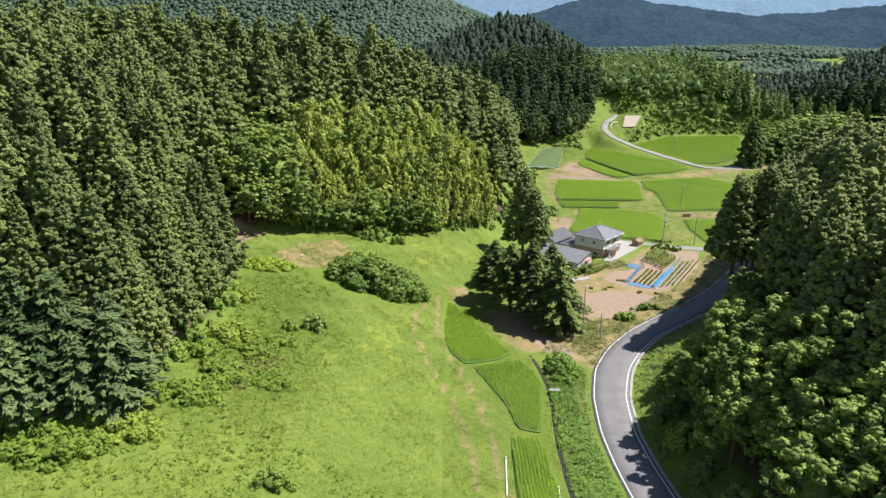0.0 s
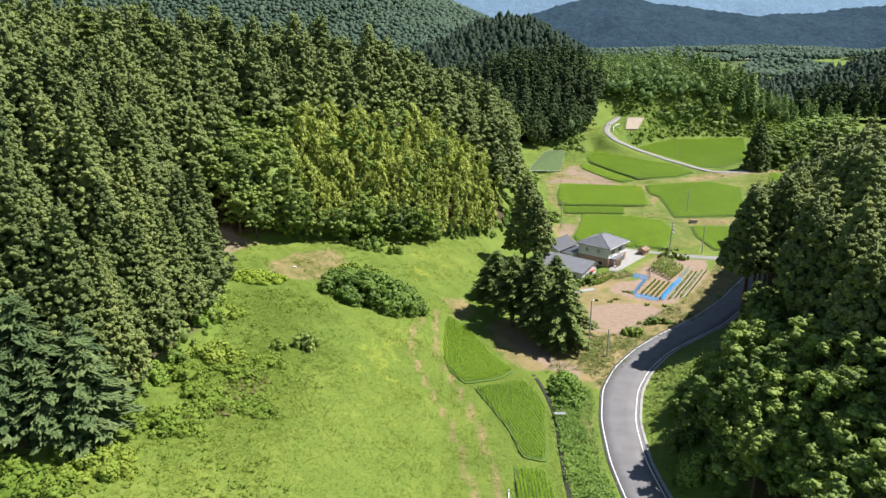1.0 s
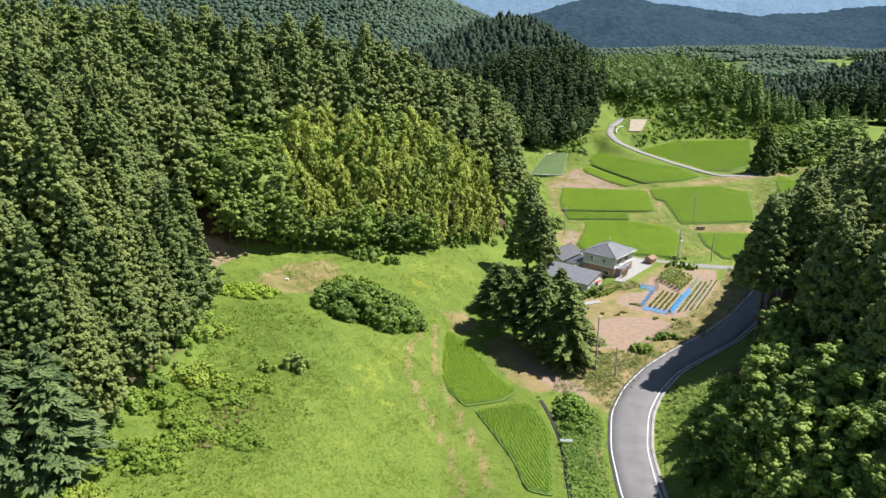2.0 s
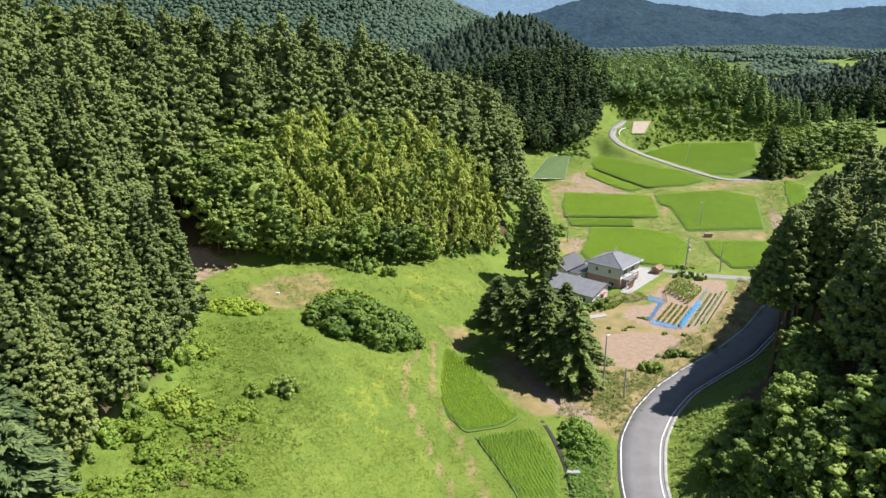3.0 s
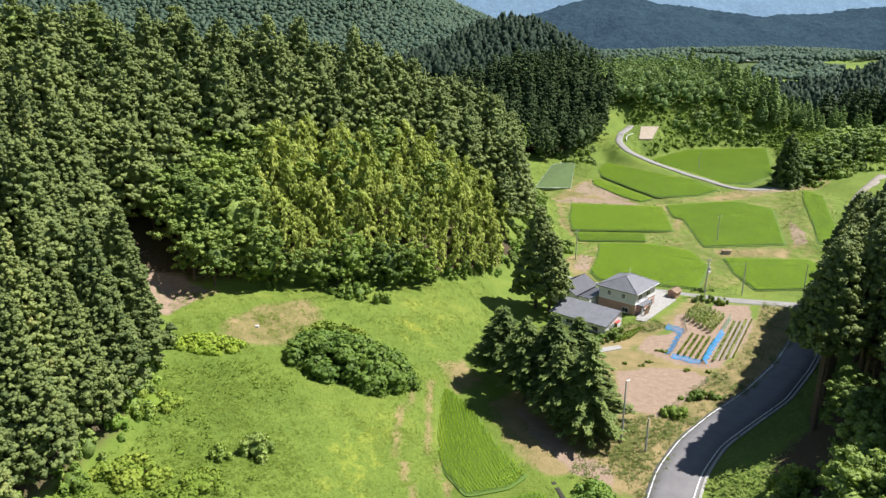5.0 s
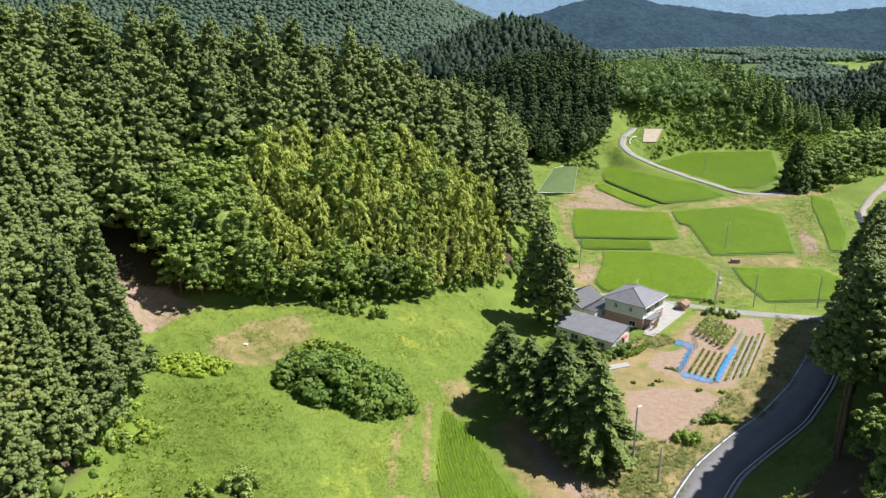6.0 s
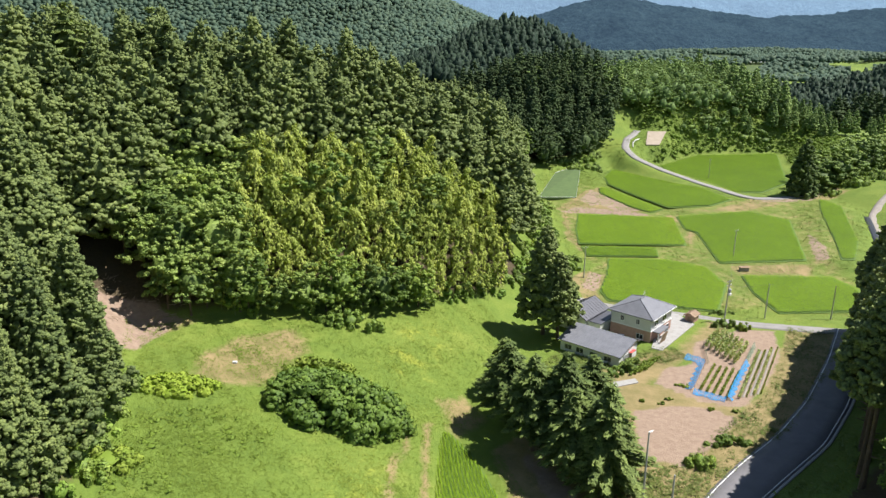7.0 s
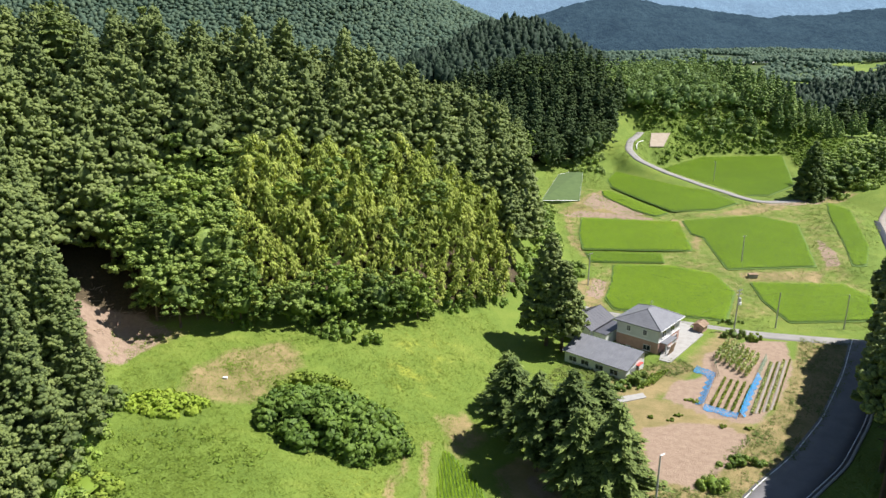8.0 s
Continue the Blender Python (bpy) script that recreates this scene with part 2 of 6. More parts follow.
def land(x, y):
    """Height of the ground."""
    x, y = np.asarray(x, float), np.asarray(y, float)
    toe = np.interp(y, [0, 100, 150, 170, 187, 200, 215, 250, 300, 345, 395, 450, 600], [1, 1, 3, 8, 15, 20, 26, 35, 40, 42, 64, 80, 100])
    d = np.maximum(toe - x, 0)
    fade = 1 - smooth(y, 480, 700)
    z = 14 * (1 - np.exp(-d / 28)) * (1 - 0.75 * smooth(y, 300, 400)) * fade
    e = np.maximum(depth_in(x, y, LEFT_WOOD), 0)
    z = z + np.interp(y, [0, 170, 225, 285, 335, 390, 480], [36, 32, 31, 17, 9, 4, 2]) * (1 - np.exp(-e / 38)) * fade * (1 - smooth(-x, 200, 420))
    r = np.maximum(depth_in(x, y, RIGHT_WOOD), 0)
    z = z + 30 * (1 - np.exp(-r / 45))
    bank = np.interp(y, [185, 200, 242, 260, 300, 318, 340, 420, 500], [400, 128, 124, 134, 152, 152, 152, 190, 260])
    z = z + 9 * (1 - np.exp(-np.maximum(x - bank, 0) / 22)) * (1 - smooth(y, 420, 600))
    for hx, hy, h, sx, sy in HILLS:
        z = z + h * np.exp(-((x - hx) / sx) ** 2 - ((y - hy) / sy) ** 2)
    far = smooth(y, 480, 900)
    z = z + far * 5 * waves(x, y, 90)
    for name, poly in FAR_PADDIES.items():
        w = smooth(-depth_in(x, y, poly), 1.0, 22.0 if name == "u" else 10)
        z = z * w + LEVELS[name] * (1 - w)
    dt, zt = track_profile(x, y)
    w = smooth(dt, 2.4, 11)
    z = z * w + zt * (1 - w)
    w = smooth(-depth_in(x, y, PLOT), 0.5, 9)
    z = z * w + (7.6 + (y - 408.5) * 0.325) * (1 - w)
    near = (y < 480) & (np.abs(x) < 260)
    z = z + np.where(near, 0.25 * waves(x, y, 7) + 0.12 * waves(x, y, 2.3, 1), 0) * FLATNESS(x, y)
    return z


FARM_TRACK = [(142, 325, 0.3), (128, 322, 0.3), (119.5, 321, 0.3), (114.5, 328.5, 0.5), (106.5, 345.8, 1.5), (96.5, 364.8, 3.3), (88.5, 380, 6.0), (86.5, 393, 8.5), (91, 408, 11.0), (100, 425, 12.5)]
PLOT = [(105, 423), (114.5, 423), (107.3, 408.5), (100.7, 408.5)]


def track_profile(x, y):
    """Distance to the farm road and its height there."""
    best, zt = np.full(np.shape(x), 1e9), np.zeros(np.shape(x))
    for (ax, ay, az), (bx, by, bz) in zip(FARM_TRACK, FARM_TRACK[1:]):
        dx, dy = bx - ax, by - ay
        s = np.clip(((x - ax) * dx + (y - ay) * dy) / (dx * dx + dy * dy), 0, 1)
        d = np.hypot(x - ax - s * dx, y - ay - s * dy)
        zt = np.where(d < best, az + s * (bz - az), zt)
        best = np.minimum(best, d)
    return best, zt


LEVELS = dict(a=-0.5, b=-0.8, d=-0.9, e=-0.2, f=-0.8, g=0.6, h=0.1, u=0.3, r=1.0)
ROAD_POLY = ROAD_L + ROAD_R[::-1]
YARD = [(24, 196), (34, 210), (54, 206), (86, 196), (78, 184), (62, 166), (50, 153), (40, 145), (31, 141), (28, 160)]


def FLATNESS(x, y):
    f = smooth(-depth_in(x, y, ROAD_POLY), 0.5, 4)
    f = f * (0.25 + 0.75 * smooth(-depth_in(x, y, YARD), -1, 3))
    for poly in list(PADDIES.values()) + list(FAR_PADDIES.values()):
        f = f * smooth(-depth_in(x, y, poly), 0.3, 3)
    return f


def at(x, y, lift=0.0):
    return Vector((x, y, float(land(np.array([x]), np.array([y]))[0]) + lift))


# ---------------------------------------------------------------- mesh helpers


def part(name, bm, mat, parent=None, label="", smooth_faces=False):
    me = bpy.data.meshes.new(name)
    bm.to_mesh(me)
    bm.free()
    me.materials.append(mat)
    if smooth_faces:
        me.polygons.foreach_set("use_smooth", [True] * len(me.polygons))
    ob = new(name, me)
    if parent:
        ob.parent = parent
    if label:
        ob["label"] = label
    return ob


def mesh_from(name, verts, faces, mat, tint=None, smooth_faces=False, normals=None):
    """verts: n x 3, faces: m x k with one k."""
    verts, faces = np.asarray(verts, np.float32), np.asarray(faces, np.int32)
    me = bpy.data.meshes.new(name)
    k = faces.shape[1]
    me.vertices.add(len(verts))
    me.vertices.foreach_set("co", verts.ravel())
    me.loops.add(faces.size)
    me.loops.foreach_set("vertex_index", faces.ravel())
    me.polygons.add(len(faces))
    me.polygons.foreach_set("loop_start", np.arange(0, faces.size, k, dtype=np.int32))
    me.polygons.foreach_set("loop_total", np.full(len(faces), k, np.int32))
    if smooth_faces:
        me.polygons.foreach_set("use_smooth", np.ones(len(faces), bool))
    me.update(calc_edges=True)
    me.materials.append(mat)
    if tint is not None:
        a = me.attributes.new("tint", "FLOAT", "POINT")
        a.data.foreach_set("value", np.asarray(tint, np.float32))
    if normals is not None:
        me.polygons.foreach_set("use_smooth", np.ones(len(faces), bool))
        me.normals_split_custom_set_from_vertices(np.asarray(normals, np.float32))
    return me


def box(bm, x0, y0, z0, x1, y1, z1):
    g = bmesh.ops.create_cube(bm, size=1.0)["verts"]
    for v in g:
        v.co = Vector((x0 + (v.co.x + 0.5) * (x1 - x0), y0 + (v.co.y + 0.5) * (y1 - y0), z0 + (v.co.z + 0.5) * (z1 - z0)))
    return g


def tube(bm, a, b, r0, r1, sides=8):
    """A tapered round bar from a to b."""
    a, b = Vector(a), Vector(b)
    q = (b - a).to_track_quat("Z", "Y").to_matrix().to_4x4()
    m = Matrix.Translation((a + b) / 2) @ q
    bmesh.ops.create_cone(bm, cap_ends=True, segments=sides, radius1=r0, radius2=r1, depth=(b - a).length, matrix=m)


# ---------------------------------------------------------------- ground sheet


def lines(lo, hi, step, far_lo, far_hi, grow=1.12, most=70.0):
    mid = list(np.arange(lo, hi + 0.01, step))
    out, s, v = [], step, hi
    while v < far_hi:
        s = min(s * grow, most)
        v += s
        out.append(v)
    pre, s, v = [], step, lo
    while v > far_lo:
        s = min(s * grow, most)
        v -= s
        pre.append(v)
    return np.array(pre[::-1] + mid + out)


def strip_mask(x, y, poly, width, soft):
    return 1 - smooth(edge_distance(x, y, poly, False), width, width + soft)


def build_ground():
    gx, gy = lines(-75, 150, 1.5, -2600, 3000), lines(62, 430, 1.5, -300, 4300)
    X, Y = np.meshgrid(gx, gy)
    x, y = X.ravel(), Y.ravel()
    z = land(x, y)
    nx, ny = len(gx), len(gy)
    i = (np.arange(ny - 1)[:, None] * nx + np.arange(nx - 1)[None, :]).ravel()
    faces = np.stack([i, i + 1, i + 1 + nx, i + nx], 1)
    me = mesh_from("ground", np.stack([x, y, z], 1), faces, GROUND, None, True)
    wood = np.maximum(np.where(y < 225, smooth(depth_in(x, y, LEFT_WOOD), -1, 4), smooth(depth_in(x, y, LEFT_WOOD), 6, 14)), smooth(depth_in(x, y, RIGHT_WOOD), 3, 9)) * 0.85
    soil = np.zeros_like(x)
    for poly in SOIL:
        soil = np.maximum(soil, smooth(depth_in(x, y, poly), -0.6, 1.0))
    dry = np.zeros_like(x)
    for poly, soft in DRY:
        dry = np.maximum(dry, 0.8 * smooth(depth_in(x, y, poly), -soft, soft))
    for poly, width in TRACKS:
        dry = np.maximum(dry, 0.75 * strip_mask(x, y, poly, width, 1.2))
    dry = np.maximum(dry, 0.43 * smooth(depth_in(x, y, TERRACES), -2, 8))
    gold = np.zeros_like(x)
    for poly, soft in GOLD:
        gold = np.maximum(gold, 0.38 * smooth(depth_in(x, y, poly), -soft, soft))
    lush = np.zeros_like(x)
    for poly, soft in LUSH:
        lush = np.maximum(lush, 0.3 * smooth(depth_in(x, y, poly), -soft, soft))
    lush = np.maximum(lush, 0.6 * smooth(depth_in(x, y, RIGHT_WOOD), -3, 3))
    woods = smooth(y, 500, 600) * np.maximum(smooth(waves(x, y, 160, 5), 0.3, 0.1), smooth(z, 12, 22))
    woods = woods * np.where((y > 900) & (z < 22), 0.6, 1.0)
    for name, v in (("wood", wood), ("woods", woods), ("gold", gold), ("soil", soil), ("dry", dry), ("lush", lush)):
        a = me.attributes.new(name, "FLOAT", "POINT")
        a.data.foreach_set("value", v.astype(np.float32))
    tagged(new("ground", me), "grassy valley floor and wooded hills with bare soil patches", "ground", kind="structure")


BARE_BANK = [(-58, 167), (-54, 161.5), (-47.5, 153.5), (-45.4, 160), (-42.5, 168.5), (-48.5, 170.5), (-54, 169)]
SOIL = [
    [(64.4, 194.7), (72.5, 194.5), (68.5, 182), (60.5, 169.5), (53, 161), (46.5, 163), (40, 170), (44, 176.5), (49.3, 178.0), (53, 188)],
    [(31.8, 146), (38, 143.5), (44, 149.5), (51, 157.5), (48, 161), (41, 162), (33.5, 160)],
    [(13.5, 148), (17, 145.5), (22.5, 134), (27, 128.5), (25.5, 124.5), (20.5, 128), (16, 138)],
    [(58, 330), (66, 326), (72, 302), (64, 300), (57, 312)],
    [(52, 318), (60, 336), (64, 330), (56, 306)],
    [(42, 300), (50, 308), (62, 303), (74, 297), (72, 294.5), (58, 298.5)],
    [(36, 222), (41, 236), (44, 233), (40, 220)],
    [(105, 243), (112, 262), (118, 276), (114, 256), (109, 243)],
    [(118, 318), (130, 321), (142, 329), (150, 330), (140, 318), (126, 315)],
    BARE_BANK,
]
DRY = [
    ([(24, 128), (30, 131), (36, 141), (45, 150.5), (53, 160.5), (46, 168), (36, 171), (29, 166), (27, 150)], 2.0),
    ([(29, 119.5), (36, 131), (41, 139), (48.5, 145.5), (57, 153), (67, 164.5), (79, 181), (87, 193), (76, 197), (70, 186), (58, 167), (50, 159), (40, 150), (30, 142), (24, 128)], 1.5),
    ([(29, 160), (44, 172), (52, 183), (46, 185), (30, 177)], 4.0),
    ([(-36, 149), (-24, 150), (-20, 165), (-24, 172), (-33, 165), (-37, 157)], 3.0),
    ([(17, 138), (16, 146), (22, 150), (32, 150), (33, 140), (30, 131), (27, 121), (23.5, 123), (21, 130)], 2.0),
    ([(24, 96), (22.6, 108), (25, 118), (26.5, 118), (25, 108), (24.4, 99)], 1.0),
    ([(32, 156), (30, 163), (34, 166), (46, 165), (48, 158), (45, 160)], 1.5),
    ([(80, 234), (100, 234), (104, 242), (80, 240)], 1.5),
    ([(104, 241), (112, 262), (117, 270), (112, 252), (108, 242)], 1.2),
    ([(140, 322), (145, 327), (156, 333), (158, 326), (146, 318)], 2.0),
    ([(41, 303), (56.6, 333), (65.6, 344.7), (69, 332), (70, 306), (71.5, 298), (57, 301), (45, 300)], 1.5),
    ([(82, 300), (98, 304), (110, 313), (118, 322), (128, 320), (124, 310), (110, 304), (98, 301)], 1.5),
    ([(-58, 160), (-48, 168), (-40, 170), (-44, 163), (-52, 152)], 2.5),
    ([(4, 150), (1, 160), (6, 164), (10, 156)], 2.5),
    ([(36, 205), (34, 228), (40, 236), (45, 232), (40, 220), (40, 210)], 1.0),
]
TERRACES = [(33, 206), (38, 232), (36, 300), (38, 345), (56, 360), (66, 345), (84, 310), (118, 330), (150, 330), (152, 300), (130, 262), (116, 240), (104, 200), (70, 203)]
GROVE = [(9.3, 148), (11, 138), (12.2, 134.5), (15.6, 128.2), (18, 127), (24, 129), (27, 137), (24, 147), (15, 153)]
DRY.append((GROVE, 1.0))
DRY.append(([(45, 181), (55, 193), (60, 200), (66, 197), (58, 188), (52, 180)], 3.0))
TRACKS = [
    ([(10, 82), (8.8, 96), (7, 109), (4.4, 119.7), (0.4, 131.5), (-0.6, 142), (0, 152)], 0.25),
    ([(6.2, 84), (4.8, 99), (2.2, 110.4), (-1.7, 121.4), (-4, 128), (-4.2, 139), (-2.5, 150)], 0.25),
    ([(42, 256), (41, 270), (44, 298), (50, 306)], 0.6),
    ([(76, 262), (81, 276), (80, 296)], 0.5),
]
GOLD = [
    ([(-14, 108), (-4, 112), (-4.5, 138), (-10, 142), (-14, 130)], 4.0),
    ([(-12, 160), (2, 165), (6, 186), (-6, 184)], 5.0),
]
LUSH = [
    ([(-34, 88), (-20, 92), (-14, 112), (-18, 128), (-36, 118)], 5.0),
    ([(19.5, 84), (24.5, 88), (23.5, 100), (23.5, 112), (21, 122), (18.8, 112)], 1.0),
    ([(-44, 130), (-34, 140), (-20, 132), (-30, 122)], 6.0),
    ([(28, 160), (30, 176), (42, 172), (48, 180), (44, 184), (28, 182)], 2.0),
    ([(52, 380), (66, 390), (70, 366), (62, 340), (52, 330)], 3.0),
    ([(108, 395), (140, 432), (180, 440), (170, 470), (110, 430)], 6.0),
    ([(88, 398), (104, 396), (132, 426), (150, 446), (96, 452), (90, 430)], 5.0),
    ([(112, 262), (122, 292), (132, 310), (140, 312), (124, 268)], 4.0),
]
build_ground()

# ---------------------------------------------------------------- roads


def resample(line, step, rounds=6):
    p = np.array(line, float)
    s = np.concatenate([[0], np.cumsum(np.hypot(*np.diff(p, axis=0).T))])
    n = max(2, int(s[-1] / step))
    q = np.linspace(0, s[-1], n)
    out = np.stack([np.interp(q, s, p[:, 0]), np.interp(q, s, p[:, 1])], 1)
    for _ in range(rounds):
        out[1:-1] = (out[:-2] + 2 * out[1:-1] + out[2:]) / 4
    return out


def ribbon(name, left, right, mat, lift, thick, height=None, label="", category="road"):
    """A slab of road between two edge lines."""
    n = len(left)
    xy = np.stack([left, (left * 2 + right) / 3, (left + right * 2) / 3, right], 1)
    mid = (left + right) / 2
    zc = land(mid[:, 0], mid[:, 1]) if height is None else height(mid)
    for _ in range(8):
        zc[1:-1] = (zc[:-2] + 2 * zc[1:-1] + zc[2:]) / 4
    top = np.concatenate([xy, np.repeat((zc + lift)[:, None, None], 4, 1)], 2).reshape(-1, 3)
    bot = top[np.arange(n * 4) % 4 != -1].copy()
    bot[:, 2] -= thick
    v = np.concatenate([top, bot])
    f = []
    o = n * 4
    for i in range(n - 1):
        a = i * 4
        for j in range(3):
            f.append((a + j, a + j + 1, a + j + 5, a + j + 4))
        f += [(a, a + 4, o + a + 4, o + a), (a + 3, o + a + 3, o + a + 7, a + 7)]
    ob = new(name, mesh_from(name, v, f, mat))
    return tagged(ob, label, category, kind="structure"), zc


def two_edges(line, half):
    p = resample(line, 1.5)
    d = np.gradient(p, axis=0)
    d /= np.hypot(d[:, 0], d[:, 1])[:, None]
    nrm = np.stack([-d[:, 1], d[:, 0]], 1)
    return p + nrm * half, p - nrm * half


N_ROAD = 110


def even(line, n=N_ROAD):
    p = resample(line, 1.0)
    q = np.linspace(0, len(p) - 1, n)
    return np.stack([np.interp(q, np.arange(len(p)), p[:, 0]), np.interp(q, np.arange(len(p)), p[:, 1])], 1)


EL, ER = even(ROAD_L), even(ROAD_R)
side = (EL - ER) / np.hypot(*(EL - ER).T)[:, None]
main_road, ROAD_Z = ribbon("road", EL + side * 0.45, ER - side * 0.45, ASPHALT, 0.10, 0.4, label="curving grey asphalt country road with white edge lines")
for nm, a, b in (("edge_line", EL + side * 0.08, EL - side * 0.08), ("edge_line", ER + side * 0.08, ER - side * 0.08)):
    ob, _ = ribbon(nm, a, b, PAINT, 0.106, 0.004, lambda m: ROAD_Z.copy(), "worn white painted road edge line", "road marking")
kerb, _ = ribbon("kerb", ER - side * 0.5, ER - side * 0.95, CONCRETE, 0.16, 0.4, lambda m: ROAD_Z.copy(), "pale concrete drain edge along the road", "kerb")

L2, R2 = two_edges([(33, 213), (38, 210.5), (46, 207), (54, 204.7), (60, 201.5), (67, 198), (78, 195.5), (90, 193.5)], 1.7)
ribbon("side_road", L2, R2, LANE_ROAD, 0.07, 0.3, label="narrow pale concrete lane past the house", category="road")
L3, R3 = two_edges([(x, y) for x, y, z in FARM_TRACK], 1.7)
ribbon("farm_track", L3, R3, LANE_ROAD, 0.25, 0.6, label="pale winding farm road between the paddies", category="road")

# ---------------------------------------------------------------- rice paddies


def paddy(name, poly, level, spacing, blade, label, dense=True):
    """A flooded bed with a solid stand of rice above it, and rows of plants."""
    p = resample(list(poly) + [poly[0]], 0.8, 1)[:-1]
    c = p.mean(0)
    root = tagged(new("rice_paddy"), label, "rice paddy", "rice paddies")
    root.location = (c[0], c[1], level)
    q = p - c
    bm = bmesh.new()
    vs = [bm.verts.new((a * 1.02, b * 1.02, 0.05)) for a, b in q]
    f = bm.faces.new(vs)
    if f.normal.z < 0:
        f.normal_flip()
    up = bmesh.ops.extrude_face_region(bm, geom=[f])
    for v in up["geom"]:
        if isinstance(v, bmesh.types.BMVert):
            v.co.z += 0.12
    part("bed", bm, MUD, root)
    # stand of rice: rows along the long axis
    u, s, vt = np.linalg.svd(q - q.mean(0), full_matrices=False)
    ax = vt[0]
    if name == "first":
        ax = np.array([0.12, -1.0]) / np.hypot(0.12, 1)
    ay = np.array([-ax[1], ax[0]])
    la, lb = q @ ax, q @ ay
    A, B = np.meshgrid(np.arange(la.min(), la.max(), spacing * (0.36 if dense else 0.9)), np.arange(lb.min(), lb.max(), spacing * (1.45 if dense else 1.0)))
    a, b = A.ravel(), B.ravel()
    b = b + (0.011 * np.maximum(a, 0) ** 2 + 0.1 * np.sin(a * 0.4) if dense else 0)
    a = a + RNG.uniform(-0.15, 0.15, len(a)) * spacing
    xy = a[:, None] * ax + b[:, None] * ay
    keep = inside(xy[:, 0], xy[:, 1], [tuple(t) for t in q]) & (edge_distance(xy[:, 0], xy[:, 1], [tuple(t) for t in q]) > 0.15)
    xy = xy[keep]
    n = len(xy)
    k = 4 if dense else 3
    base = np.repeat(np.c_[xy, np.full(n, 0.12)], k, 0)
    ang = RNG.uniform(0, 2 * math.pi, n * k)
    lean = RNG.uniform(0.12, 0.36, n * k) * blade
    hgt = blade * (RNG.uniform(0.75, 1.1, n * k) if dense else RNG.uniform(0.94, 1.0, n * k)) * np.repeat(1 + 0.06 * waves(xy[:, 0], xy[:, 1], 5), k)
    out = np.c_[np.cos(ang) * lean, np.sin(ang) * lean, hgt]
    w = np.c_[-np.sin(ang), np.cos(ang), np.zeros(n * k)] * (spacing * (0.15 if dense else 0.95))
    m0, m1 = (0.45, 0.8) if dense else (0.93, 0.97)
    v = np.stack([base + out * [0.2, 0.2, m0], base + out * [0.8, 0.8, m1] - w, base + out * [1.6, 1.6, 1.0], base + out * [0.8, 0.8, m1] + w], 1).reshape(-1, 3)
    nz = np.c_[out[:, :2] * (0.35 if dense else 0.1), np.full(n * k, 0.75)] + RNG.normal(size=(n * k, 3)) * (0.1 if dense else 0.05)
    nz = np.repeat(nz / np.linalg.norm(nz, axis=1)[:, None], 4, 0)
    fc = np.arange(n * k * 4).reshape(-1, 4)
    patch = np.clip(0.45 + 0.25 * waves(xy[:, 0], xy[:, 1], 9, 3) + RNG.uniform(-0.2, 0.2, n) * (1 if dense else 0.4), 0, 1)
    ob = new("rice", mesh_from("rice_plants", v, fc, RICE, np.repeat(patch, k * 4), normals=nz))
    ob.parent = root
    tagged(ob, kind="stuff")
    return root


for name, poly in PADDIES.items():
    z = float(land(np.mean([p[0] for p in poly]), np.mean([p[1] for p in poly])))
    paddy(name, poly, z, 0.34, 0.55, "bright green rice growing in curved rows beside the meadow")
for name, poly in FAR_PADDIES.items():
    paddy(name, poly, LEVELS[name], 0.44, 0.45, "even bright green rice paddy on a levelled terrace", False)

# ---------------------------------------------------------------- plants


PHI = (1 + math.sqrt(5)) / 2
ICO = np.array([(-1, PHI, 0), (1, PHI, 0), (-1, -PHI, 0), (1, -PHI, 0), (0, -1, PHI), (0, 1, PHI), (0, -1, -PHI), (0, 1, -PHI), (PHI, 0, -1), (PHI, 0, 1), (-PHI, 0, -1), (-PHI, 0, 1)]) / math.hypot(1, PHI)
ICO_F = np.array([(0, 11, 5), (0, 5, 1), (0, 1, 7), (0, 7, 10), (0, 10, 11), (1, 5, 9), (5, 11, 4), (11, 10, 2), (10, 7, 6), (7, 1, 8), (3, 9, 4), (3, 4, 2), (3, 2, 6), (3, 6, 8), (3, 8, 9), (4, 9, 5), (2, 4, 11), (6, 2, 10), (8, 6, 7), (9, 8, 1)])


OCT = np.array([(1, 0, 0), (-1, 0, 0), (0, 1, 0), (0, -1, 0), (0, 0, 1), (0, 0, -1)], float) * 1.16
OCT_F = np.array([(0, 2, 4), (2, 1, 4), (1, 3, 4), (3, 0, 4), (2, 0, 5), (1, 2, 5), (3, 1, 5), (0, 3, 5)])


def turned(ball, n, seed):
    rr = np.random.default_rng(seed)
    return [ball @ np.array(Euler(rr.uniform(0, 6.28, 3)).to_matrix()) for _ in range(n)]


ICO_SET, OCT_SET = turned(ICO, 40, 1), turned(OCT, 40, 2)


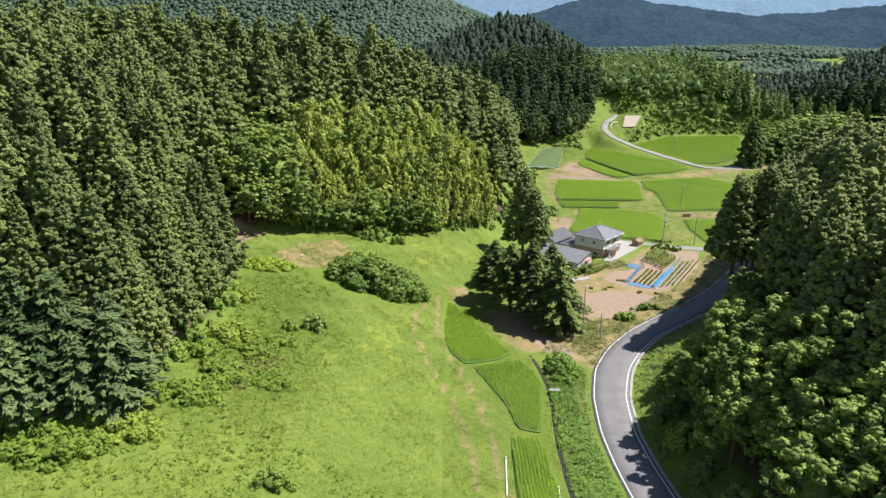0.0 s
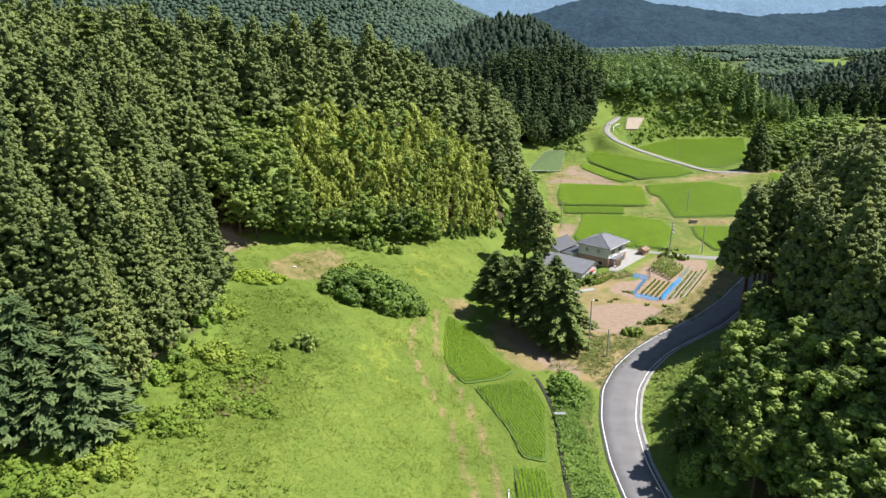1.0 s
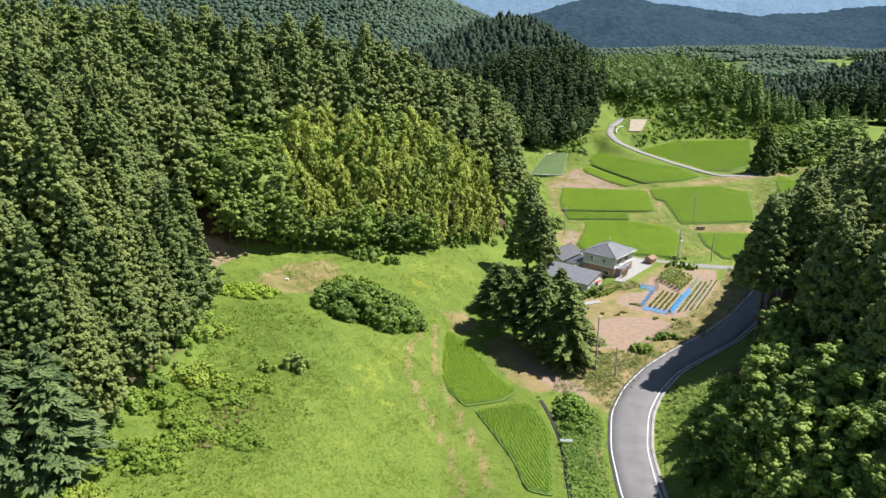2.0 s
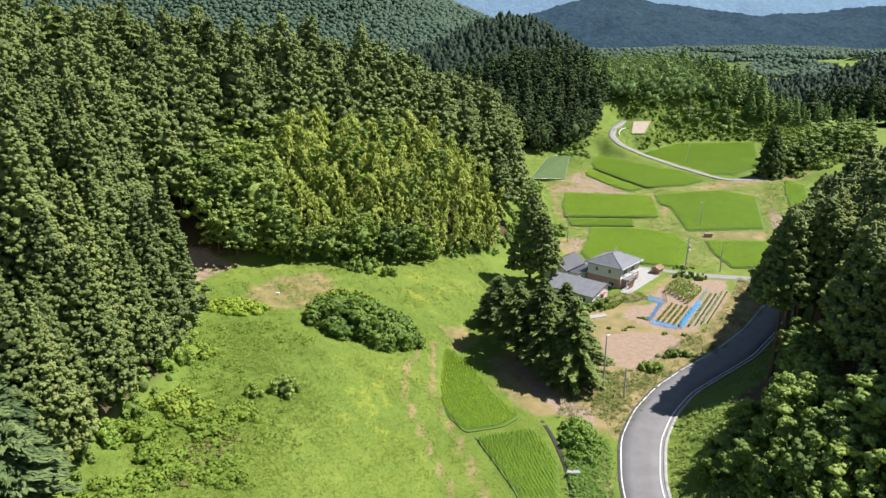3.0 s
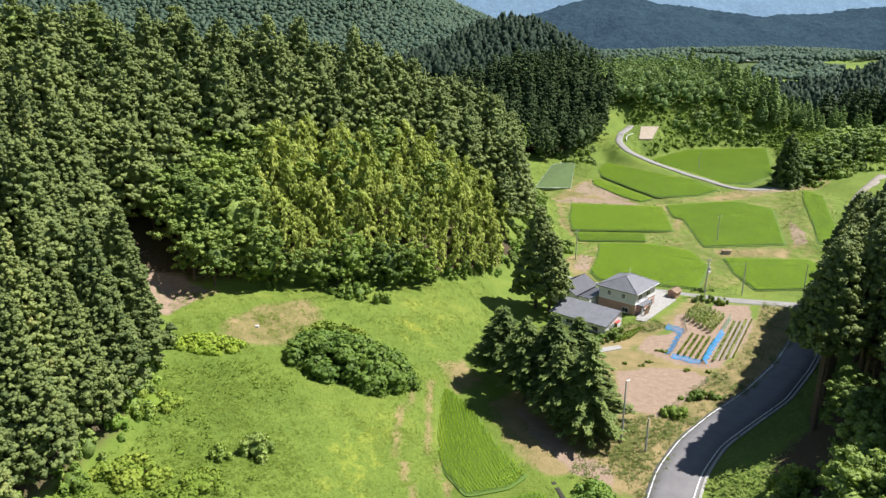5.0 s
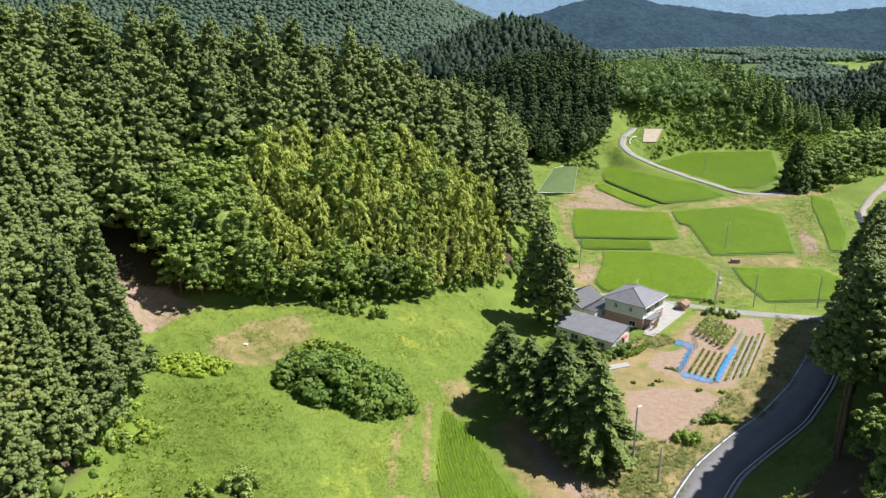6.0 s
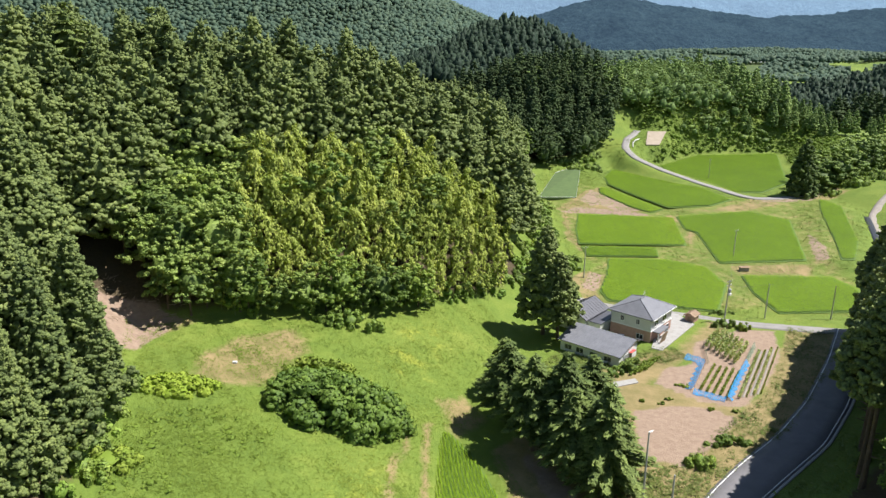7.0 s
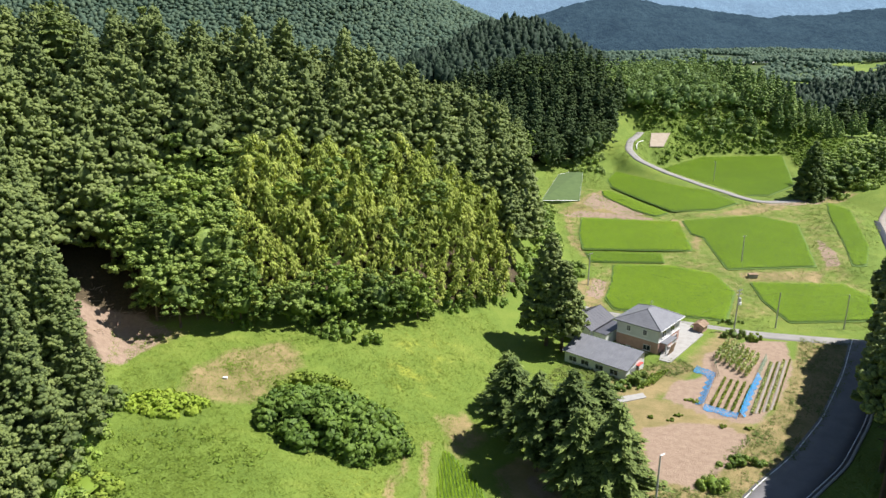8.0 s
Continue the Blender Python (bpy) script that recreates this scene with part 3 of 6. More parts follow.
class Leaves:
    """Gathers many small leaf faces and leafy cores into one mesh."""

    def __init__(self, seed):
        self.r = np.random.default_rng(seed)
        self.v, self.t, self.n, self.f, self.count = [], [], [], [], 0

    def unit(self, n):
        d = self.r.normal(size=(n, 3))
        return d / np.linalg.norm(d, axis=1)[:, None]

    def add(self, v, f, n, t):
        self.v.append(v)
        self.f.append(f + self.count)
        self.n.append(n)
        self.t.append(t)
        self.count += len(v)

    def core(self, c, rx, rz, tint, coarse=False):
        """A knobbly solid clump."""
        balls, faces = (OCT_SET, OCT_F) if coarse else (ICO_SET, ICO_F)
        d = balls[self.r.integers(40)]
        m = len(d)
        k = self.r.uniform(0.8, 1.14, (m, 1))
        n = d * [1, 1, rx / rz] + [0, 0, 0.15]
        n /= np.sqrt((n * n).sum(1))[:, None]
        self.add(c + d * k * [rx, rx, rz], faces, n, np.clip(tint + self.r.uniform(-0.08, 0.08, m), 0, 1))

    def bough(self, c, out, k, tint, lumps=4, leaves=6):
        """A lumpy, bristling bough end: a core with smaller lumps and needles on its outer side."""
        # the core takes a darker tint than the lumps and needles over it
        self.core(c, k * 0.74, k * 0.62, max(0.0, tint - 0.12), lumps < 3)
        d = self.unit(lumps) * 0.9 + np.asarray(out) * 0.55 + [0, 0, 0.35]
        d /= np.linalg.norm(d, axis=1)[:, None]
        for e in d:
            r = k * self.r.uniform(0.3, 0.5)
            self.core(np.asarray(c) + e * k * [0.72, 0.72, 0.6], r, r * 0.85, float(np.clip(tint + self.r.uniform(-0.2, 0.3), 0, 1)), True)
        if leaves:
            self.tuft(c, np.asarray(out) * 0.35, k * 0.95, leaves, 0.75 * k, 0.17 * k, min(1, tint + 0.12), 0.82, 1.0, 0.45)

    def lay(self, pos, d, long, wide, tint, jitter, along=None):
        """Pointed leaves at pos that face d, with some disorder."""
        n = len(pos)
        nrm = d + self.unit(n) * jitter
        nrm /= np.linalg.norm(nrm, axis=1)[:, None]
        a = np.cross(nrm, self.unit(n))
        if along is not None:
            a = along + self.unit(n) * 0.35
            a -= nrm * np.sum(a * nrm, 1)[:, None]
        a /= np.linalg.norm(a, axis=1)[:, None] + 1e-9
        b = np.cross(nrm, a)
        s = self.r.uniform(0.6, 1.3, n)[:, None]
        v = np.stack([pos - a * s * long, pos - b * s * wide, pos + a * s * long, pos + b * s * wide], 1).reshape(-1, 3)
        soft = nrm * 0.25 + d
        soft /= np.linalg.norm(soft, axis=1)[:, None]
        i = np.arange(n)[:, None] * 4
        f = np.concatenate([i + [0, 1, 2], i + [0, 2, 3]])
        self.add(v, f, np.repeat(soft, 4, 0), np.repeat(np.clip(tint + self.r.uniform(-0.08, 0.08, n), 0, 1), 4))

    def tuft(self, c, axis, radius, n, length, width, tint, flat=1.0, spread=0.75, up=0.3):
        """A bristling clump round c that faces axis."""
        axis = np.asarray(axis, float)
        d = self.unit(n) * spread + axis + [0, 0, up]
        d /= np.linalg.norm(d, axis=1)[:, None]
        pos = np.asarray(c, float) + d * [1, 1, flat] * radius * self.r.uniform(0.7, 1.05, n)[:, None]
        self.lay(pos, d, length * 0.5, width, tint, 0.5, d * 0.6 + axis)

    def shell(self, c, rad, n, size, tint, squash=1.0, up=0.35, solid=0.0):
        """Flat leaves over the outside of a rounded clump."""
        if solid:
            self.core(c, rad * solid, rad * solid * squash, tint)
        d = self.unit(n) + [0, 0, up]
        d /= np.linalg.norm(d, axis=1)[:, None]
        pos = np.asarray(c, float) + d * [rad, rad, rad * squash] * self.r.uniform(0.75, 1.08, n)[:, None]
        self.lay(pos, d, size, size * 0.55, tint, 0.5)

    def arrays(self):
        return np.concatenate(self.v), np.concatenate(self.t), np.concatenate(self.n), np.concatenate(self.f)

    def mesh(self, name, mat):
        v, t, n, f = self.arrays()
        return mesh_from(name, v, f, mat, t, normals=n)


def plant(name, trunk, crown, label, category, group=""):
    root = tagged(new(name), label, category, group)
    for nm, me in (("trunk", trunk), ("crown", crown)):
        if me:
            ob = new(nm, me)
            ob.parent = root
    return root


def trunk_mesh(h, r, limbs, mat, seed, bend=0.02):
    """Tapered trunk with limbs (height share, reach, rise)."""
    rr = random.Random(seed)
    bm = bmesh.new()
    steps, sides, last = 7, 7, None
    for i in range(steps):
        s = i / (steps - 1)
        c = Vector((rr.uniform(-1, 1) * bend * h * s, rr.uniform(-1, 1) * bend * h * s, -1.0 + (h + 1.0) * s))
        k = r * (1.25 if i == 0 else 1) * (1 - 0.88 * s)
        ring = [bm.verts.new(c + Vector((math.cos(6.2832 * q / sides) * k, math.sin(6.2832 * q / sides) * k, 0))) for q in range(sides)]
        if last:
            for q in range(sides):
                bm.faces.new((last[q], last[(q + 1) % sides], ring[(q + 1) % sides], ring[q]))
        last = ring
    bm.faces.new(last)
    for share, reach, rise in limbs:
        a = rr.uniform(0, 6.28)
        b = Vector((math.cos(a) * reach, math.sin(a) * reach, h * share + rise))
        tube(bm, (0, 0, h * share), b, r * 0.35, r * 0.1, 5)
    me = bpy.data.meshes.new("trunk")
    bm.to_mesh(me)
    bm.free()
    me.materials.append(mat)
    return me


def cedar_crown(seed, h=24.0, rad=3.1, puff=0.75, leaves=7, low=0.04, tip=0.8, spacing=1.0, inner=6, lumps=4):
    """A pointed cone of rounded, tufted boughs; the boughs shrink towards the top."""
    lv = Leaves(seed)
    r = lv.r
    z = h * low
    while z < h * 0.965:
        s = (z - h * low) / (h * (1 - low))
        R = rad * min(1.0, 0.84 + 1.6 * s) * (1 - s) ** tip * (1 + 0.06 * r.normal()) + 0.12
        k0 = puff * (0.5 + 0.6 * (1 - s) ** 0.7)
        n = max(3, int(2 * math.pi * R / (1.62 * k0 * spacing)))
        a0 = r.uniform(0, 6.28)
        for i in range(n):
            a = a0 + 6.283 * (i + r.uniform(-0.32, 0.32)) / n
            k = R * r.uniform(0.74, 1.08)
            d = np.array([math.cos(a), math.sin(a), 0])
            kk = k0 * r.uniform(0.72, 1.2)
            c = d * k + [0, 0, z + r.uniform(-0.6, 0.6) * k0 * 1.2]
            t = r.uniform(0.1, 0.9)
            lv.bough(c, d, kk * 1.08, t, lumps, leaves)
        z += 1.28 * k0 * spacing * r.uniform(0.85, 1.15)
    # inner mass of the crown, tinted dark to deepen the gaps between boughs
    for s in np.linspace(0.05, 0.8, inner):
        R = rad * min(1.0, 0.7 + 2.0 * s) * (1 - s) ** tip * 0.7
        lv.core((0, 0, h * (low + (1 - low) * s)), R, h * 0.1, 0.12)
    lv.tuft((0, 0, h * 0.97), (0, 0, 1), 0.3, 6, 0.9, 0.14, 0.6, 2.0, 0.8, 0.5)
    lv.core((0, 0, h * 0.955), 0.3, 0.9, 0.55, True)
    return lv


def simple_conifer(seed, h, rad, tiers=3):
    """A far-off conifer: a few stacked tapering clumps."""
    lv = Leaves(seed)
    for i in range(tiers):
        s = i / tiers
        lv.core((0, 0, h * (0.28 + 0.62 * s)), rad * (1 - s) ** 0.8, h * 0.36 * (1 - 0.5 * s), lv.r.uniform(0.2, 0.8), True)
    return lv


def pine_crown(seed, h=17.0, rad=4.6, tiers=20, low=0.22, size=1.0, sprays=7):
    """Tiers of level boughs, each a flat fan of needle sprays that droops at the tip."""
    lv = Leaves(seed)
    r = lv.r
    for i in range(tiers):
        s = i / (tiers - 1)
        z = h * (low + (0.97 - low) * s)
        R = rad * (1 - s) ** 0.75 * min(1.0, 0.72 + 1.3 * s) + 0.3
        n = max(4, int(5 + 5 * (1 - s)))
        a0 = r.uniform(0, 6.28)
        for j in range(n):
            a = a0 + 6.283 * (j + r.uniform(-0.3, 0.3)) / n
            reach = R * r.uniform(0.68, 1.12)
            d = np.array([math.cos(a), math.sin(a), 0.0])
            side = np.array([-d[1], d[0], 0.0])
            tint = r.uniform(0.1, 0.8)
            m = max(2, int(reach / 0.62))
            zz = z + r.uniform(-0.25, 0.25)
            for q in range(m):
                t = (q + 0.8) / m
                c = d * reach * t + [0, 0, zz + 0.3 * t - 0.95 * t * t]
                w = size * (0.35 + 0.55 * math.sin(min(1.0, t * 1.15) * 2.6))
                lv.core(c - [0, 0, 0.08], 0.5 * w, 0.2 * w, max(0.0, tint - 0.1), True)
                pos = c + side * r.uniform(-0.75, 0.75, (sprays, 1)) * w + d * r.uniform(-0.3, 0.5, (sprays, 1)) + [0, 0, 0.06]
                nr = np.tile([0.0, 0.0, 1.0], (sprays, 1)) + d * 0.25 + lv.unit(sprays) * 0.25
                lv.lay(pos, nr / np.linalg.norm(nr, axis=1)[:, None], 0.46 * size, 0.13 * size, min(1.0, tint + 0.25 * t), 0.3, np.tile(d + [0, 0, -0.3], (sprays, 1)) + side * r.uniform(-0.7, 0.7, (sprays, 1)))
    # mass along the trunk, tinted darker than the tiers around it
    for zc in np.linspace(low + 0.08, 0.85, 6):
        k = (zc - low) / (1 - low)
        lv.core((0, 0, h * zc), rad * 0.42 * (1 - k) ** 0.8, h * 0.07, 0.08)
    lv.core((0, 0, h * 0.96), 0.3, 0.8, 0.5, True)
    return lv


def broad_crown(seed, h=15.0, rad=5.0, lobes=16, clumps=8, leaves=12, size=0.42, low=0.3):
    """Rounded lobes, each of many leafy clumps."""
    lv = Leaves(seed)
    r = lv.r
    for i in range(lobes):
        s = (i + 0.5) / lobes
        z = h * (low + (0.88 - low) * s)
        R = rad * math.sqrt(max(0.05, 1 - (max(0, s - 0.25) / 0.85) ** 2))
        a = i * 2.4 + r.uniform(-0.4, 0.4)
        k = R * r.uniform(0.4, 0.8)
        c = np.array([math.cos(a) * k, math.sin(a) * k, z])
        lr = rad * r.uniform(0.3, 0.44)
        tl = r.uniform(0.25, 0.75)
        for j in range(clumps):
            d = lv.unit(1)[0] * [1, 1, 0.55] + [0.3 * math.cos(a), 0.3 * math.sin(a), 0.3]
            cr = lr * r.uniform(0.32, 0.5)
            t = float(np.clip(tl + r.uniform(-0.22, 0.22), 0, 1))
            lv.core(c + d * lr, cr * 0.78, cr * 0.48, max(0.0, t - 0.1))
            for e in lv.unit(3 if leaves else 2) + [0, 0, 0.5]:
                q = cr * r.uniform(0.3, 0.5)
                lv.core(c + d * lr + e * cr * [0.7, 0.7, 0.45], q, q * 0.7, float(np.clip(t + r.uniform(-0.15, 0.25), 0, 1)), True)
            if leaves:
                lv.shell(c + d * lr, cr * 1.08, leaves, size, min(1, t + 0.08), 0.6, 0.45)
    # heart of the crown, in a darker tint than the lobes
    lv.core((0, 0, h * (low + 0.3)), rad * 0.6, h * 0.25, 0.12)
    return lv


def bamboo_crown(seed, h=15.0, leaves=6):
    """A leaning culm whose feathery sprays arch over and droop."""
    lv = Leaves(seed)
    r = lv.r
    a0 = r.uniform(0, 6.28)
    lean = np.array([math.cos(a0), math.sin(a0), 0]) * r.uniform(1.2, 3.2)
    for i in range(16):
        s = i / 15
        z = h * (0.3 + 0.7 * s - 0.09 * s ** 4)
        axis = lean * s ** 2.5
        for j in range(3):
            a = r.uniform(0, 6.28)
            d = np.array([math.cos(a), math.sin(a), 0.0])
            k = 1.9 * (1 - 0.72 * s) * r.uniform(0.4, 1.15)
            tint = r.uniform(0.15, 0.85)
            c = axis + d * k + [0, 0, z - 0.25 * k]
            lv.core(c, 0.42 * (1.15 - 0.5 * s), 0.62 * (1.1 - 0.4 * s), tint)
            q = c + d * 0.25 + lv.unit(leaves) * [0.5, 0.5, 0.55]
            nr = d * 0.6 + [0, 0, 0.7] + lv.unit(leaves) * 0.3
            lv.lay(q, nr / np.linalg.norm(nr, axis=1)[:, None], 0.55, 0.1, min(1, tint + 0.1), 0.35, np.tile(d * 0.7 + [0, 0, -0.8], (leaves, 1)))
    return lv


# ---------------------------------------------------------------- woods


def spread(x0, x1, y0, y1, gap, test, seed):
    """Uneven, well-spaced standing places."""
    r = np.random.default_rng(seed)
    out = []
    for row, yy in enumerate(np.arange(y0, y1, gap * 0.87)):
        for xx in np.arange(x0 + (row % 2) * gap / 2, x1, gap):
            out.append((xx + r.uniform(-0.42, 0.42) * gap, yy + r.uniform(-0.42, 0.42) * gap))
    p = np.array(out)
    return p[test(p[:, 0], p[:, 1])]


def stand(kinds, p, seed, lo=0.85, hi=1.15, lift=-0.2, size=None):
    """Copies of the kinds at the places p, each turned and sized by chance."""
    r = random.Random(seed)
    z = land(p[:, 0], p[:, 1])
    for i, ((x, y), h) in enumerate(zip(p, z)):
        k = r.uniform(lo, hi) * (1 if size is None else size[i])
        c = copy_thing(r.choice(kinds), pose(x, y, h + lift, r.uniform(-2, 2), r.uniform(-2, 2), r.uniform(0, 360)))
        c.scale = (k * r.uniform(0.92, 1.08), k * r.uniform(0.92, 1.08), k)


def drop(kinds):
    for k in kinds:
        for o in [*k.children_recursive, k]:
            bpy.data.objects.remove(o)


def joined(name, kinds, p, mat, seed, label, lo=0.85, hi=1.15, category="forest", size=None):
    """Many trees that cannot be told apart, as one object."""
    r = np.random.default_rng(seed)
    arr = [k.arrays() for k in kinds]
    z = land(p[:, 0], p[:, 1])
    vs, ts, ns, fs, total = [], [], [], [], 0
    for i, ((x, y), h) in enumerate(zip(p, z)):
        v, t, nn, ff = arr[r.integers(len(arr))]
        a, k = r.uniform(0, 6.283), r.uniform(lo, hi) * (1 if size is None else size[i])
        c, s = math.cos(a), math.sin(a)
        w = k * r.uniform(0.9, 1.12)
        vs.append(np.stack([(v[:, 0] * c - v[:, 1] * s) * w + x, (v[:, 0] * s + v[:, 1] * c) * w + y, v[:, 2] * k + h - 0.2], 1))
        ns.append(np.stack([nn[:, 0] * c - nn[:, 1] * s, nn[:, 0] * s + nn[:, 1] * c, nn[:, 2]], 1))
        ts.append(np.clip(t * 0.75 + r.uniform(-0.1, 0.35), 0, 1))
        fs.append(ff + total)
        total += len(v)
    v, t, nn = np.concatenate(vs), np.concatenate(ts), np.concatenate(ns)
    return tagged(new(name, mesh_from(name, v, np.concatenate(fs), mat, t, normals=nn)), label, category, kind="stuff")


def in_left(x, y, lo=1.5, hi=999):
    d = depth_in(x, y, LEFT_WOOD)
    return (d > lo) & (d < hi)


def seen_wedge(x, y, left=12, right=30):
    return (x > -0.62 * y - left) & (x < 0.62 * y + right)


def set_back(y):
    return np.interp(y, [85, 105, 118, 130, 138, 150, 163, 190], [4.5, 6.5, 11.5, 14.0, 10.0, 6.0, 3.5, 2.5])


def rim(p, poly, small=0.55):
    """Trees at the edge of a wood are smaller."""
    return np.interp(depth_in(p[:, 0], p[:, 1], poly), [0, 2.5, 9], [small, 0.75, 1.0])


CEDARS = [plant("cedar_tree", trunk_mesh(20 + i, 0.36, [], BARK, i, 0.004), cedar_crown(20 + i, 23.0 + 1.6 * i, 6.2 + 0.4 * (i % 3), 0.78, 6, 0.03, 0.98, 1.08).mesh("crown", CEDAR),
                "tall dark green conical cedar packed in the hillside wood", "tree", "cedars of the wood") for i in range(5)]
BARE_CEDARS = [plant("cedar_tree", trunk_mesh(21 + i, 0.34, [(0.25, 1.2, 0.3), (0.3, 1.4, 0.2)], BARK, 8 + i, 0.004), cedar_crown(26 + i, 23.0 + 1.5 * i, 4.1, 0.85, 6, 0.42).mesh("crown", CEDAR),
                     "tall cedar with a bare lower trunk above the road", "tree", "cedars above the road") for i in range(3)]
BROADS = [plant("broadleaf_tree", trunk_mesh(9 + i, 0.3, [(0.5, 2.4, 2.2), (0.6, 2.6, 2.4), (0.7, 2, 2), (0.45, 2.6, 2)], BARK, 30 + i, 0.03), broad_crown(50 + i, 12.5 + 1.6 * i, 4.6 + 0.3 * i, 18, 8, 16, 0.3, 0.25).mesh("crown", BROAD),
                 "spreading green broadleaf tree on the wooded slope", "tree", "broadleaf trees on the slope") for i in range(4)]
BAMBOOS = [plant("bamboo", trunk_mesh(12 + i, 0.07, [], CULM, 60 + i, 0.01), bamboo_crown(70 + i, 13.5 + i).mesh("crown", BAMBOO),
                 "yellow-green feathery bamboo in a dense grove", "bamboo", "bamboo grove") for i in range(5)]

BAMBOO_WOOD = [(-50, 167), (-30, 175), (-6, 187), (10, 199), (18, 208), (14, 222), (-8, 214), (-30, 203), (-50, 192), (-58, 178)]
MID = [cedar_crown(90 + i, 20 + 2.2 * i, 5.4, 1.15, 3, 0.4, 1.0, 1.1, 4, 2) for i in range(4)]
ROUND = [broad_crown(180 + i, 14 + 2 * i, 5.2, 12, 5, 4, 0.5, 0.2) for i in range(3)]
# cedars along the foot of the left hill stand close and full to the ground
p = spread(-120, -30, 60, 178, 5.2, lambda x, y: in_left(x, y, 2.2) & (depth_in(x, y, LEFT_WOOD) > 2.2 + 6 * smooth(y, 140, 152) + 7 * (1 - smooth(y, 84, 96))) & seen_wedge(x, y) & ~inside(x, y, BAMBOO_WOOD) & (depth_in(x, y, BARE_BANK) < -3) & (y < 175), 1)
near = (depth_in(p[:, 0], p[:, 1], LEFT_WOOD) < 30) & (p[:, 1] < 160)
stand(CEDARS, p[near], 2, 0.82, 1.14, size=rim(p[near], LEFT_WOOD, 0.85) * np.interp(p[near][:, 1], [70, 90, 105], [0.62, 0.82, 1.0]))
q = spread(-180, 100, 172, 250, 5.7, lambda x, y: in_left(x, y) & seen_wedge(x, y) & ~inside(x, y, BAMBOO_WOOD) & (y >= 175), 5)
q = np.concatenate([p[~near], q])
leafy = (waves(q[:, 0], q[:, 1], 17, 2) > 0.5) & (q[:, 1] < 215)
joined("cedar_wood", MID, q[~leafy], CEDAR, 6, "dense dark green cedar plantation covering the hill", 0.8, 1.15)
joined("leafy_wood", ROUND, q[leafy], BROAD, 24, "round-headed broadleaf trees among the hillside cedars", 0.8, 1.15)
p = spread(-60, 24, 165, 226, 2.9, lambda x, y: inside(x, y, BAMBOO_WOOD) & (x > -37 + 5 * waves(x, y, 9, 3)), 3)
stand(BAMBOOS, p, 4, 0.8, 1.15, size=np.interp(depth_in(p[:, 0], p[:, 1], LEFT_WOOD), [0, 4, 12], [0.6, 0.85, 1.0]))
# the grove's end is mixed wood
p = spread(-62, -30, 166, 200, 4.4, lambda x, y: inside(x, y, BAMBOO_WOOD) & (x <= -35 + 5 * waves(x, y, 9, 3)) & (depth_in(x, y, BARE_BANK) < -0.3), 25)
stand(BROADS, p, 26, 0.7, 1.0)
# dark broadleaf trees at the front corner of the hill
LAYERED = [plant("broadleaf_tree", trunk_mesh(8 + i, 0.24, [(0.4, 2.2, 1.2), (0.55, 2.2, 1.0), (0.65, 1.8, 0.9)], BARK, 33 + i, 0.03), pine_crown(56 + i, 11.0 + i, 5.2, 11, 0.06, 1.35, 9).mesh("crown", DARK_LEAF),
                  "dark green tree with layered leafy boughs at the wood's corner", "tree", "trees at the wood's corner") for i in range(3)]
p = spread(-90, -36, 60, 92, 4.2, lambda x, y: in_left(x, y, 1.2, 9.5) & (y < 91), 27)
stand(LAYERED, p, 28, 0.75, 1.1)
drop(LAYERED)
p = spread(-60, 100, 250, 470, 5.6, lambda x, y: in_left(x, y) & (depth_in(x, y, LEFT_WOOD) < 62), 7)
leafy = (depth_in(p[:, 0], p[:, 1], LEFT_WOOD) < 9) & (waves(p[:, 0], p[:, 1], 14, 6) > 0.0)
joined("spur_wood", MID, p[(p[:, 1] < 372) & ~leafy], CEDAR, 8, "mixed conifer wood on the spur above the fields")
joined("spur_edge", ROUND, p[(p[:, 1] < 372) & leafy], BROAD, 29, "rounded broadleaf trees along the edge of the spur wood", 0.65, 1.0)
joined("shaded_wood", [cedar_crown(95 + i, 21 + 2 * i, 3.9, 1.4, 1, 0.3, 0.8, 1.2, 3, 2) for i in range(3)], p[(p[:, 1] >= 372) & ~leafy], SHADED, 20, "conifer wood by the farm road's far bend, shade in its leaf colour", 0.68, 1.0)
joined("shaded_edge", ROUND, p[(p[:, 1] >= 372) & leafy], SHADED, 41, "rounded trees at the far wood's edge, shade in their leaf colour", 0.7, 1.0)
# right side
p = spread(32, 75, 45, 150, 5.4, lambda x, y: inside(x, y, RIGHT_WOOD) & (depth_in(x, y, RIGHT_WOOD) > set_back(y)) & (depth_in(x, y, RIGHT_WOOD) < 19) & (y < 128) & ((y < 104) | (x > 8 + 0.52 * (y - 34))), 9)
stand(BROADS, p, 10, 0.8, 1.15, size=rim(p, RIGHT_WOOD, 0.45) * np.interp(p[:, 1], [80, 105, 115], [1.0, 0.85, 0.62]))
p = spread(45, 150, 60, 200, 5.0, lambda x, y: inside(x, y, RIGHT_WOOD) & ((depth_in(x, y, RIGHT_WOOD) >= 19) | ((y >= 128) & (depth_in(x, y, RIGHT_WOOD) > set_back(y)))) & (x < 0.62 * y + 22), 11)
near = (depth_in(p[:, 0], p[:, 1], RIGHT_WOOD) < 27) & (p[:, 1] > 75)
stand(BARE_CEDARS, p[near], 12, 0.95, 1.15, size=np.interp(p[near][:, 1], [110, 140, 160], [1.0, 1.05, 1.15]))
joined("cedar_wood", MID, p[~near], CEDAR, 19, "dark cedar wood on the slope above the road")
drop(BROADS + CEDARS + BARE_CEDARS + BAMBOOS)
